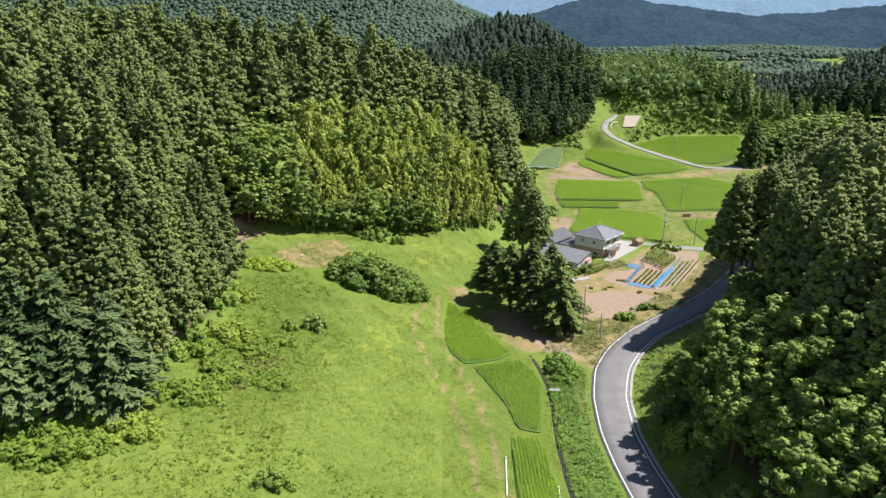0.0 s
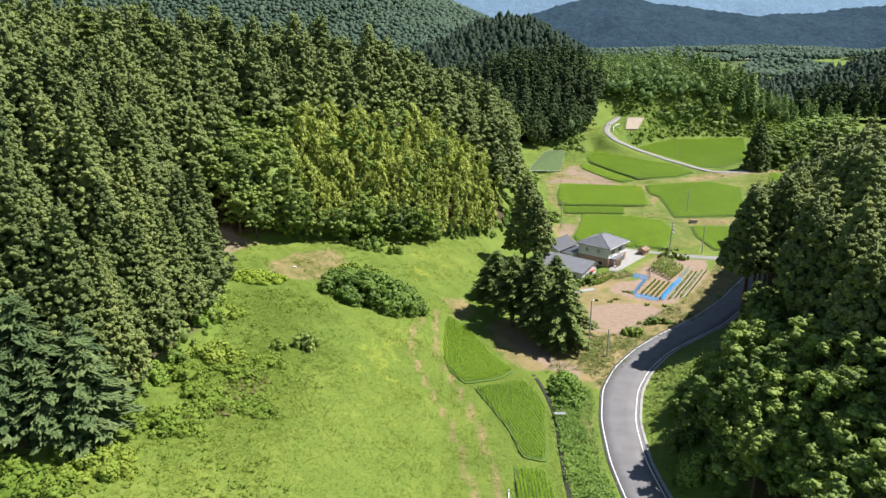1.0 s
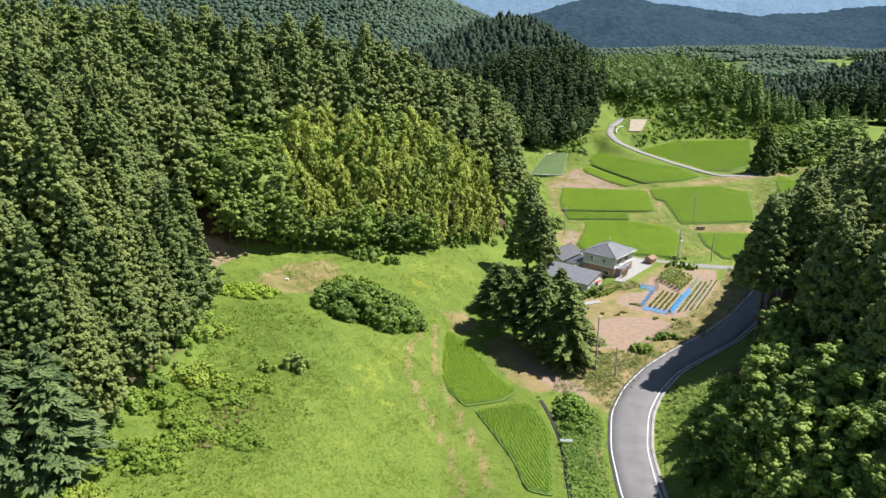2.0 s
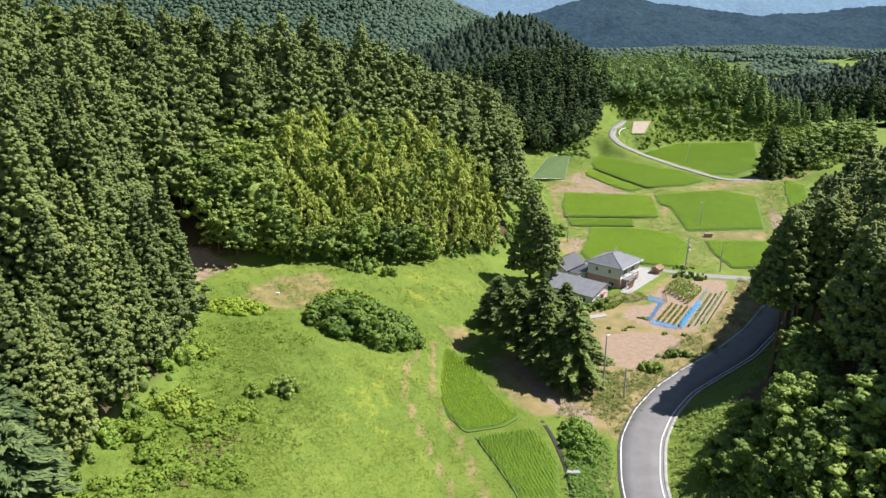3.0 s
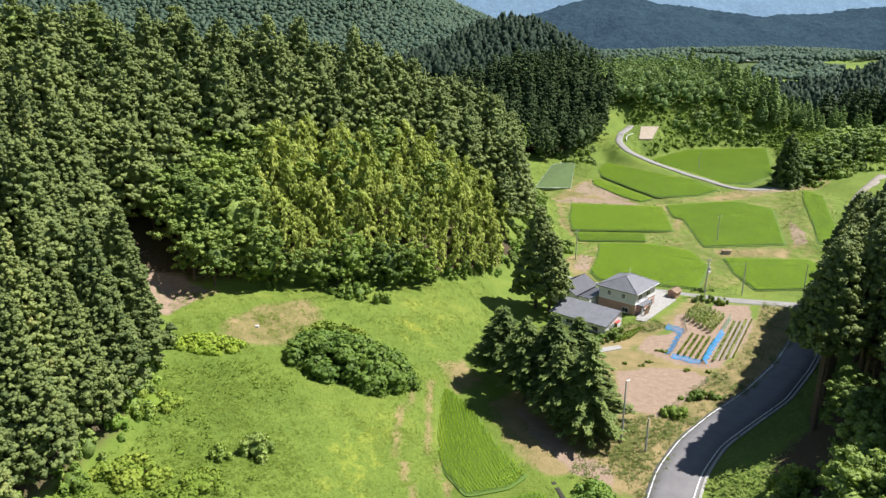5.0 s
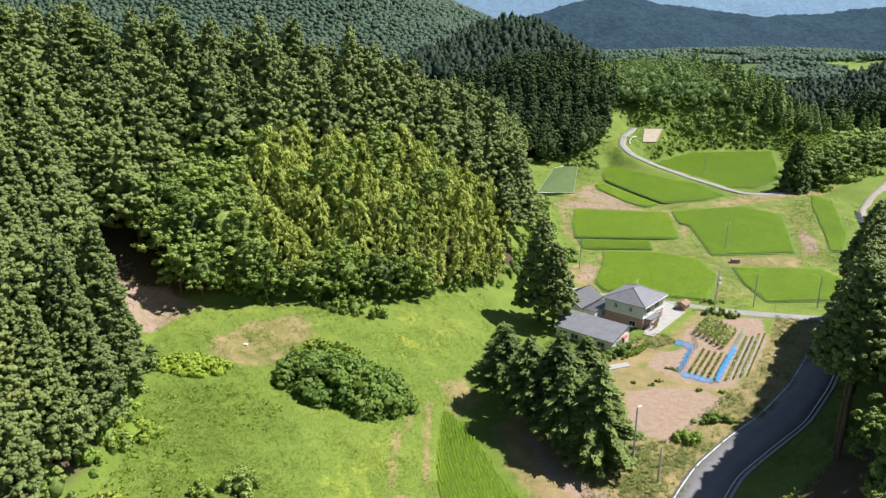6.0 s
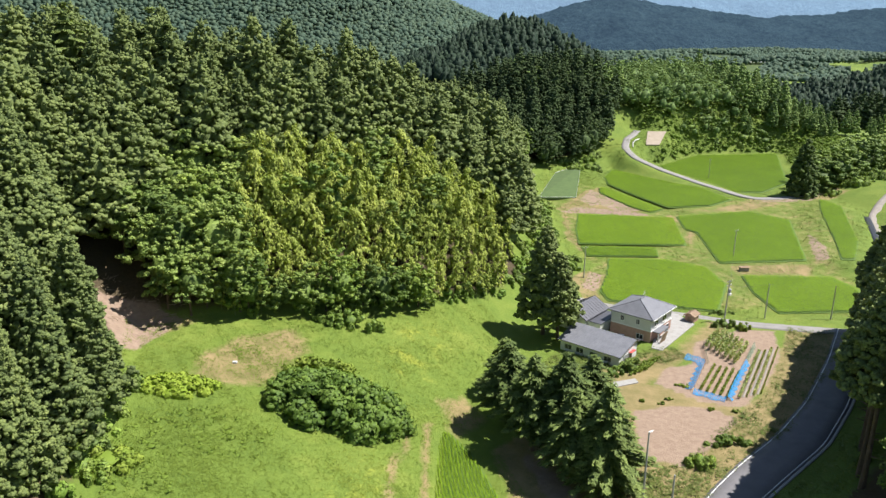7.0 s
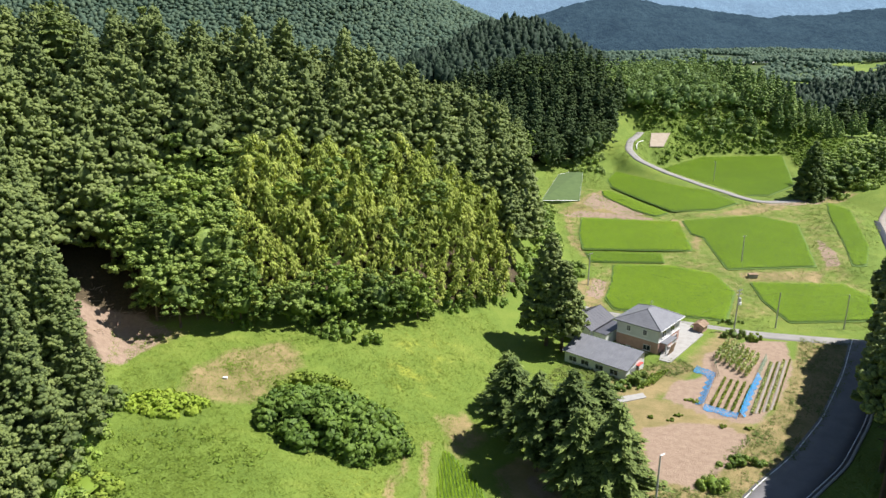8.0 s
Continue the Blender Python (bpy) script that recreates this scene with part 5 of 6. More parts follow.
for i, (x, y, rx, h) in enumerate([(140, 327, 5, 15), (151, 336, 8, 12), (161, 340, 9, 13), (172, 346, 9, 13), (183, 352, 9, 12), (193, 360, 9, 12), (158, 352, 8, 12)]):
    lone("broadleaf_tree" if i else "cypress_tree", trunk_mesh(h * 0.7, 0.25, [(0.5, 2, 1)], BARK, 360 + i), (broad_crown(370 + i, h, rx, 18, 6, 6, 0.45, 0.1).mesh("crown", BROAD) if i else cedar_crown(371, 23, 6.0, 1.2, 4, 0.04).mesh("crown", PINE)), x, y, "dark green tree beside the upper paddy")

for i, (x, y, rx, h) in enumerate([(131, 436, 4, 3), (141, 440, 5, 3.5), (150, 440, 5, 4), (160, 437, 5, 4), (172, 438, 5, 4), (122, 441, 4, 3), (145, 433, 2, 2.2), (58, 380, 5, 3), (66, 384, 5, 3.2), (71, 390, 4, 3), (60, 371, 4, 2.4), (69, 374, 4, 2.4), (163, 330, 5, 3), (171, 334, 5, 3), (152, 326, 3, 2), (38, 303, 3, 2.2), (35.5, 292, 3, 2.6), (34.5, 280, 3, 2.6), (34, 268, 3, 3), (33, 258, 3, 3), (36, 236, 2.5, 2), (37.5, 243, 2.5, 1.6)]):
    shrub(x, y, rx, rx * 0.8, h, 16, 0.45, (SHRUB, BROAD)[i % 2], 640 + i, "bank_bush", "green bush on the overgrown bank")

for i, (x, y) in enumerate([(-54, 163), (-51, 168), (-57, 170), (-46, 170.5)]):
    bm = bmesh.new()
    for k in range(14):
        c = at(x + random.uniform(-2.5, 2.5), y + random.uniform(-2, 2), 0.1)
        d = Vector((random.uniform(-1, 1), random.uniform(-1, 1), random.uniform(0.0, 0.35))) * random.uniform(0.6, 1.4)
        tube(bm, c - d, c + d, 0.05, 0.03, 5)
    tagged(part("brush_pile", bm, TIMBER_RAW), "pile of cut bamboo and branches on the bare bank", "brush pile", kind="stuff")

# ---------------------------------------------------------------- farmhouse
ROOF = plain("grey_roof_tiles", (0.13, 0.135, 0.15), (0.20, 0.205, 0.22), 0.55, 0.8, 0.3, 0, 14)
ROOF_DARK = plain("dark_roof_tiles", (0.055, 0.058, 0.068), (0.10, 0.10, 0.115), 0.5, 0.8, 0.3, 0, 14)
BRICKY = plain("pink_brick_cladding", (0.36, 0.215, 0.17), (0.5, 0.32, 0.26), 0.85, 1.2, 0.3, 0, 20)
RENDERED = plain("pale_wall_render", (0.56, 0.56, 0.54), (0.7, 0.7, 0.68), 0.8, 0.6, 0.1)
WHITE = plain("white_paint", (0.66, 0.66, 0.64), (0.8, 0.8, 0.78), 0.6, 1.0)
PANE = plain("window_glass", (0.02, 0.025, 0.03), (0.05, 0.06, 0.07), 0.08, 0.5)
TIMBER = plain("weathered_timber", (0.20, 0.13, 0.08), (0.36, 0.25, 0.16), 0.8, 1.5, 0.2)
STEEL = plain("galvanised_steel", (0.36, 0.37, 0.38), (0.52, 0.53, 0.54), 0.5, 2.0, 0, 0.5)
RED = plain("red_tarpaulin", (0.42, 0.05, 0.04), (0.55, 0.09, 0.07), 0.7)
TURN = 49.5


def building(name, x, y, z, label, category="house"):
    root = tagged(new(name), label, category)
    root.matrix_basis = pose(x, y, z, 0, 0, TURN)
    return root


def slab_box(name, a, b, mat, parent, label="", soft=0.02):
    bm = bmesh.new()
    box(bm, *a, *b)
    if soft:
        bmesh.ops.bevel(bm, geom=bm.edges[:], offset=soft, segments=1, affect="EDGES")
    return part(name, bm, mat, parent, label)


def window(parent, face, along, z, w, h):
    """A framed pane on a wall; face: ('x', place) or ('y', place), seen from the lower side."""
    ax, at_ = face
    def b(u0, u1, d0, d1, z0, z1):
        return ((at_ + d0, u0, z0), (at_ + d1, u1, z1)) if ax == "x" else ((u0, at_ + d0, z0), (u1, at_ + d1, z1))
    fr = slab_box("window", *b(along - w / 2 - 0.08, along + w / 2 + 0.08, -0.06, 0.05, z - 0.08, z + h + 0.08), WHITE, parent)
    slab_box("pane", *b(along - w / 2, along + w / 2, -0.075, -0.02, z, z + h), PANE, fr, "dark glass pane", 0)
    slab_box("mullion", *b(along - 0.03, along + 0.03, -0.09, -0.07, z, z + h), WHITE, fr, "", 0)
    slab_box("sill", *b(along - w / 2 - 0.12, along + w / 2 + 0.12, -0.16, -0.05, z - 0.14, z - 0.08), WHITE, fr, "", 0)


def hip_roof(name, hx, hy, z, rise, ridge_half, mat, parent):
    bm = bmesh.new()
    low = [bm.verts.new((sx * hx, sy * hy, z)) for sx, sy in ((-1, -1), (1, -1), (1, 1), (-1, 1))]
    under = [bm.verts.new((v.co.x, v.co.y, z - 0.18)) for v in low]
    r0, r1 = bm.verts.new((-ridge_half, 0, z + rise)), bm.verts.new((ridge_half, 0, z + rise))
    for f in ((low[0], low[1], r1, r0), (low[1], low[2], r1), (low[2], low[3], r0, r1), (low[3], low[0], r0)):
        bm.faces.new(f)
    for i in range(4):
        j = (i + 1) % 4
        bm.faces.new((low[j], low[i], under[i], under[j]))
    bm.faces.new(under[::-1])
    ob = part(name, bm, mat, parent)
    cap = bmesh.new()
    tube(cap, (-ridge_half, 0, z + rise + 0.04), (ridge_half, 0, z + rise + 0.04), 0.13, 0.13, 8)
    for sx, sy in ((-1, -1), (1, -1), (1, 1), (-1, 1)):
        tube(cap, (sx * ridge_half, 0, z + rise + 0.02), (sx * hx, sy * hy, z + 0.02), 0.09, 0.09, 6)
    part("ridge_tile", cap, mat, ob)
    for i in range(1, 9):
        k = i / 9
        bm = bmesh.new()
        zz = z + rise * k + 0.015
        ring = [(-(hx + (ridge_half - hx) * k), -hy * (1 - k)), ((hx + (ridge_half - hx) * k), -hy * (1 - k)), ((hx + (ridge_half - hx) * k), hy * (1 - k)), (-(hx + (ridge_half - hx) * k), hy * (1 - k))]
        for (ax, ay), (bx, by) in zip(ring, ring[1:] + ring[:1]):
            tube(bm, (ax, ay, zz), (bx, by, zz), 0.025, 0.025, 4)
        part("tile_course", bm, mat, ob)
    return ob


def gable_roof(name, x0, x1, y0, y1, yr, z0, zr, z1, mat, parent, along="y"):
    """Two slopes over a rectangle; the ridge runs along the named axis, at yr across."""
    def v(u, w, z):
        return (u, w, z) if along == "x" else (w, u, z)
    bm = bmesh.new()
    t = 0.14
    prof = [(y0, z0), (yr, zr), (y1, z1), (y1, z1 - t), (yr, zr - t), (y0, z0 - t)]
    a = [bm.verts.new(v(x0, w, z)) for w, z in prof]
    b = [bm.verts.new(v(x1, w, z)) for w, z in prof]
    for i in range(6):
        j = (i + 1) % 6
        bm.faces.new((a[i], a[j], b[j], b[i]))
    bm.faces.new(a)
    bm.faces.new(b[::-1])
    bmesh.ops.recalc_face_normals(bm, faces=bm.faces[:])
    ob = part(name, bm, mat, parent)
    n = int((x1 - x0) / 0.9)
    for i in range(n + 1):
        u = x0 + (x1 - x0) * i / n
        bm = bmesh.new()
        tube(bm, v(u, y0, z0 + 0.02), v(u, yr, zr + 0.02), 0.03, 0.03, 4)
        tube(bm, v(u, yr, zr + 0.02), v(u, y1, z1 + 0.02), 0.03, 0.03, 4)
        part("roof_seam", bm, mat, ob)
    return ob


def gable_body(name, x0, x1, y0, y1, yr, z0, zr, z1, mat, parent, along="y"):
    def v(u, w, z):
        return (u, w, z) if along == "x" else (w, u, z)
    bm = bmesh.new()
    prof = [(y0, -0.5), (y0, z0), (yr, zr), (y1, z1), (y1, -0.5)]
    a = [bm.verts.new(v(x0, w, z)) for w, z in prof]
    b = [bm.verts.new(v(x1, w, z)) for w, z in prof]
    for i in range(5):
        j = (i + 1) % 5
        bm.faces.new((a[i], a[j], b[j], b[i]))
    bm.faces.new(a)
    bm.faces.new(b[::-1])
    bmesh.ops.recalc_face_normals(bm, faces=bm.faces[:])
    return part(name, bm, mat, parent)


house = building("house", 43.9, 194.3, -0.6, "two-storey house with pink brick base and grey hip roof")
slab_box("lower_wall", (-4.9, -4.5, -0.5), (4.9, 4.5, 2.95), BRICKY, house, "pink brick cladding")
slab_box("upper_wall", (-4.87, -4.47, 2.95), (4.87, 4.47, 5.7), RENDERED, house, "pale grey rendered upper wall")
slab_box("band", (-4.98, -4.58, 2.9), (4.98, 4.58, 3.1), WHITE, house)
hip_roof("roof", 5.5, 5.1, 5.75, 2.15, 1.2, ROOF, house)
slab_box("gutter", (-5.56, -5.2, 5.55), (5.56, -5.08, 5.68), WHITE, house)
for u in (-1.6, 1.9):
    window(house, ("x", -4.9), u, 3.9, 0.7, 1.0)
for u, w in ((-2.6, 1.7), (1.2, 1.7)):
    window(house, ("y", -4.5), u, 3.7, w, 1.2)
window(house, ("y", -4.5), 2.8, 0.5, 1.8, 1.8)
window(house, ("x", -4.9), -2.2, 0.9, 1.4, 1.0)
slab_box("door", (-1.6, -4.62, -0.3), (-0.6, -4.5, 1.9), TIMBER, house, "brown timber front door")
slab_box("porch", (-3.9, -5.9, -0.5), (0.4, -4.5, 0.0), CONCRETE, house, "pale concrete porch step")
for u in (-3.7, 0.2):
    slab_box("porch_post", (u - 0.12, -5.8, 0), (u + 0.12, -5.56, 2.7), WHITE, house)
slab_box("porch_roof", (-4.1, -6.0, 2.7), (0.6, -4.5, 2.9), ROOF, house)
slab_box("air_conditioner", (-5.4, 1.2, 0.1), (-4.95, 2.1, 0.8), WHITE, house, "white air conditioner unit")
bm = bmesh.new()
tube(bm, (0.4, 0, 7.8), (0.4, 0, 9.3), 0.03, 0.02, 6)
for zz, half in ((9.2, 0.5), (8.9, 0.65), (8.6, 0.8)):
    tube(bm, (0.4 - half, 0, zz), (0.4 + half, 0, zz), 0.015, 0.015, 4)
part("antenna", bm, STEEL, house, "thin roof aerial")
bm = bmesh.new()
bmesh.ops.create_cone(bm, cap_ends=True, segments=14, radius1=0.4, radius2=0.15, depth=0.18, matrix=pose(-4.9, 4.2, 5.2, 60, 0, -60))
part("dish", bm, WHITE, house, "white satellite dish")

board = tagged(new("timber_lattice"), "brown timber panel leaning against the house wall", "panel")
board.matrix_basis = pose(43.9, 194.3, -0.5, 0, 0, TURN) @ pose(-3.0, -6.2, 0, 12, 0, 0)
for i in range(6):
    slab_box("slat", (-1.2 + i * 0.42, -0.03, 0), (-0.85 + i * 0.42, 0.03, 2.9), TIMBER, board)
slab_box("rail", (-1.25, 0.032, 0.5), (1.65, 0.08, 0.7), TIMBER, board)
slab_box("rail", (-1.25, 0.032, 2.2), (1.65, 0.08, 2.4), TIMBER, board)

# long low shed: ridge along local y
shed = building("farm_shed", 32.6, 182.9, -0.4, "long low white farm shed with a grey metal roof", "shed")
gable_body("wall", -6.4, 6.4, -3.5, 3.6, 2.4, 2.7, 4.2, 3.6, WHITE, shed, "y")
gable_roof("roof", -6.8, 6.8, -3.95, 4.0, 2.4, 2.7, 4.35, 3.55, ROOF, shed, "y")
slab_box("shutter", (-1.9, -6.47, -0.4), (0.1, -6.4, 2.2), STEEL, shed, "grey roller shutter")
slab_box("awning", (0.3, -7.0, 2.2), (2.2, -6.4, 2.32), RED, shed, "red awning over the side door")
slab_box("side_door", (0.7, -6.46, -0.4), (1.7, -6.4, 1.7), TIMBER, shed)
for v in (-4, -1, 2, 4.6):
    window(shed, ("x", -3.5), v, 1.0, 1.5, 0.9)
barn = building("storehouse", 32.2, 197.6, -0.4, "white-walled storehouse with a dark grey gabled roof", "shed")
gable_body("wall", -4.4, 4.4, -3.0, 3.0, 0.0, 3.6, 5.3, 3.6, WHITE, barn, "x")
gable_roof("roof", -4.9, 4.9, -3.6, 3.6, 0.0, 3.5, 5.5, 3.5, ROOF_DARK, barn, "x")
window(barn, ("x", -4.4), 0.5, 1.0, 1.2, 1.0)
window(barn, ("x", -4.4), 0.0, 3.6, 0.7, 0.6)
slab_box("lean_to_roof", (-3.5, -6.2, 2.9), (4.6, -3.05, 3.05), ROOF_DARK, barn, "dark flat lean-to roof")
slab_box("lean_to_wall", (-3.2, -6.0, -0.4), (4.3, -3.05, 2.9), RENDERED, barn)

hut = building("garden_hut", 56.6, 200.0, -0.3, "small brown-roofed garden hut beside the lane", "shed")
gable_body("wall", -1.3, 1.3, -1.0, 1.0, 0.0, 1.7, 2.2, 1.7, BRICKY, hut, "x")
gable_roof("roof", -1.6, 1.6, -1.3, 1.3, 0.0, 1.7, 2.35, 1.7, TIMBER, hut, "x")
slab_box("door", (-1.36, -0.4, -0.2), (-1.3, 0.4, 1.5), TIMBER, hut)


def pad(name, pts, mat, lift, label, category):
    bm = bmesh.new()
    c = np.mean(np.array(pts), 0)
    z = float(land(*c)) + lift
    f = bm.faces.new([bm.verts.new((x, y, z)) for x, y in pts])
    if f.normal.z < 0:
        f.normal_flip()
    ex = bmesh.ops.extrude_face_region(bm, geom=[f])
    for v in ex["geom"]:
        if isinstance(v, bmesh.types.BMVert):
            v.co.z -= 0.35
    bmesh.ops.recalc_face_normals(bm, faces=bm.faces[:])
    return tagged(part(name, bm, mat), label, category, kind="structure")


pad("yard_paving", [(43.8, 185.0), (45.6, 183.8), (56.5, 197.5), (54.5, 203.5), (52.5, 204.5), (49, 199)], CONCRETE, 0.1, "pale concrete paving along the house", "pavement")
pad("concrete_slab", [(32.0, 169.8), (37.2, 171.6), (37.4, 170.0), (32.4, 168.0)], CONCRETE, 0.14, "pale concrete slab in the yard grass", "slab")
ob = pad("bare_plot", PLOT, PALE_SOIL, 0.4, "pale bare sloping plot beside the farm road", "ground")
for v in ob.data.vertices:
    v.co.z += (v.co.y - 415.75) * 0.325

NETTED = plain("netted_crop", (0.06, 0.1, 0.03), (0.1, 0.15, 0.045), 1.0, 0.4, 0.3, 0, 3)
fld = tagged(new("netted_field"), "dark bluish-green crop field under fine netting", "field")
fld.location = (50, 345, 0)
q = [(36.8, 315), (50.5, 367), (63, 376), (51.8, 321)]
bm = bmesh.new()
f = bm.faces.new([bm.verts.new((x - 50, y - 345, float(land(x, y)) + 0.3)) for x, y in q])
if f.normal.z < 0:
    f.normal_flip()
ex = bmesh.ops.extrude_face_region(bm, geom=[f])
for v in ex["geom"]:
    if isinstance(v, bmesh.types.BMVert):
        v.co.z -= 0.8
bmesh.ops.recalc_face_normals(bm, faces=bm.faces[:])
part("netted_crop", bm, NETTED, fld)
for (x0, y0), (x1, y1) in zip(q, q[1:] + q[:1]):
    bm = bmesh.new()
    tube(bm, at(x0, y0, 0.32) - Vector((50, 345, 0)), at(x1, y1, 0.32) - Vector((50, 345, 0)), 0.05, 0.05, 5)
    part("rail", bm, STEEL, fld)
L4, R4 = two_edges([(176, 322), (166, 312), (157.2, 303.6), (150, 294.2), (140, 275.2), (133, 259.4), (128.5, 247), (124, 232)], 1.8)
ribbon("farm_path", L4, R4, GRAVEL, 0.15, 0.5, label="pale gravel farm path along the terraces", category="path")
L5, R5 = two_edges([(147, 293.5), (136, 269.2), (128.4, 253), (126, 247)], 1.0)
ribbon("black_sheeting", L5, R5, plain("black_plastic", (0.015, 0.016, 0.02), (0.03, 0.032, 0.04), 0.45), 0.2, 0.3, label="strip of black plastic sheeting on the bank", category="sheeting")

# ---------------------------------------------------------------- kitchen garden
def netting_material(name, colour, thin, thick):
    m, n, l, b = material(name)
    b.inputs["Base Color"].default_value = (*colour, 1)
    b.inputs["Roughness"].default_value = 0.7
    clear = n.new("ShaderNodeBsdfTransparent")
    mx = n.new("ShaderNodeMixShader")
    l.new(ramp_node(n, l, noise_node(n, l, 3.0, 3), [(0.3, (thin,) * 3), (0.7, (thick,) * 3)]), mx.inputs[0])
    l.new(clear.outputs[0], mx.inputs[1])
    l.new(b.outputs[0], mx.inputs[2])
    l.new(mx.outputs[0], n["Material Output"].inputs[0])
    return m


NET = netting_material("blue_net", (0.012, 0.29, 0.62), 0.3, 0.8)
NET_GREEN = netting_material("green_net", (0.10, 0.36, 0.24), 0.15, 0.5)


def net_fence(pts, mat, label, height=0.75, lean=0.45):
    """Netting hung on short canes, sagging between them."""
    root = tagged(new("garden_net"), label, "net")
    p = resample(pts, 0.7, 1)
    root.location = at(*p[0])
    o = root.location
    d = np.gradient(p, axis=0)
    d /= np.hypot(d[:, 0], d[:, 1])[:, None] + 1e-9
    nrm = np.stack([d[:, 1], -d[:, 0]], 1)
    z = land(p[:, 0], p[:, 1])
    v, f = [], []
    for i in range(len(p)):
        sag = 0.14 * (i % 3 != 0)
        for k in range(5):
            s = k / 4
            off = lean * (1 - s) * (1 + 0.3 * math.sin(i * 2.1 + k))
            v.append((p[i, 0] + nrm[i, 0] * off - o.x, p[i, 1] + nrm[i, 1] * off - o.y, z[i] + 0.08 + (height - sag) * s ** 1.3 - o.z))
    for i in range(len(p) - 1):
        for k in range(4):
            a = i * 5 + k
            f.append((a, a + 5, a + 6, a + 1))
    ob = new("netting", mesh_from("netting", v, f, mat))
    ob.parent = root
    for i in range(0, len(p), 3):
        bm = bmesh.new()
        tube(bm, (p[i, 0] - o.x, p[i, 1] - o.y, z[i] - o.z - 0.2), (p[i, 0] - o.x, p[i, 1] - o.y, z[i] - o.z + height + 0.1), 0.03, 0.03, 5)
        part("cane", bm, TIMBER, root)
    return root


net_fence([(49.6, 181), (52.3, 178.2), (46.4, 167.2)], NET, "blue bird net hung round the vegetable bed", 0.9, 1.2)
net_fence([(46.4, 167.0), (50.9, 163.9)], NET, "blue bird net across the end of the bed", 0.7, 1.1)
net_fence([(51.0, 163.9), (54.2, 169.4), (60.0, 178.6)], NET, "blue bird net along the side of the bed", 0.9, 0.8)
net_fence([(60.1, 178.8), (64.8, 186.4)], NET_GREEN, "green net along the maize plot", 1.2, 0.4)
net_fence([(52.6, 178.2), (54.6, 187)], NET_GREEN, "green net beside the maize plot", 1.2, 0.3)

CORN = foliage("maize_leaves", (0.17, 0.24, 0.075), (0.29, 0.35, 0.13), (0.42, 0.45, 0.2), 0.2, 0.3)


def crop_row(a, b, height, leaf, mat, seed, name, label, gap=0.45):
    """One planted row as a thing: its plants stand too close to part."""
    a, b = np.array(a), np.array(b)
    n = int(np.hypot(*(b - a)) / gap)
    lv = Leaves(seed)
    q = a + (b - a) * ((np.arange(n) + lv.r.uniform(-0.2, 0.2, n)) / n)[:, None]
    zz = land(q[:, 0], q[:, 1])
    for i in range(n):
        h = height * lv.r.uniform(0.75, 1.1)
        for s in (0.35, 0.7, 0.95):
            lv.shell((q[i, 0] - a[0], q[i, 1] - a[1], zz[i] - zz[0] + h * s), leaf * 1.1, 7, leaf, lv.r.uniform(0.2, 0.9), 0.8)
    root = tagged(new(name), label, "crop row", "garden rows")
    root.location = (a[0], a[1], zz[0])
    ob = new("foliage", lv.mesh("foliage", mat))
    ob.parent = root
    tagged(ob, kind="stuff")
    return root


for i in range(7):
    s = i / 6
    a = (54.9 + 2.8 * s * 1.0, 185.6 - 7.4 * s)
    crop_row(a, (a[0] + 5.4, a[1] + 7.4), 1.7, 0.26, CORN, 400 + i, "maize_row", "row of tall pale green maize in the garden", 0.6)
for i in range(5):
    a = (47.6 + 0.95 * i, 167.4 - 0.62 * i)
    crop_row(a, (a[0] + 6.2, a[1] + 10.2), 0.4, 0.2, WEED, 420 + i, "vegetable_row", "low green vegetable row under the blue net", 0.5)
for i in range(4):
    a = (53.4 + 1.5 * i, 164.6 + 0.6 * i)
    crop_row(a, (a[0] + 11.5, a[1] + 19.5), (0.5, 0.3, 0.45, 0.25)[i], (0.22, 0.15, 0.2, 0.14)[i], (CORN, WEED)[i % 2], 430 + i, "vegetable_row", "green vegetable row in the brown garden soil", 0.6)
for i in range(4):
    a = (36.6 + 1.1 * i, 173 + 0.7 * i)
    crop_row(a, (a[0] + 4.4, a[1] + 5.6), 0.45, 0.22, WEED, 440 + i, "vegetable_row", "low green vegetable row beside the shed", 0.5)
for i, (x, y) in enumerate([(44.5, 169.2), (45.6, 168.6), (36.2, 163.4), (41, 163.8), (39.5, 162.3), (47, 160.6), (51, 160)]):
    shrub(x, y, 0.8, 0.6, 0.5, 5, 0.16, WEED, 450 + i, "garden_plant", "small green plant on the bare soil", "plant")

# ---------------------------------------------------------------- poles and wires
POLE = plain("concrete_pole", (0.38, 0.37, 0.35), (0.52, 0.51, 0.48), 0.8, 1.0)


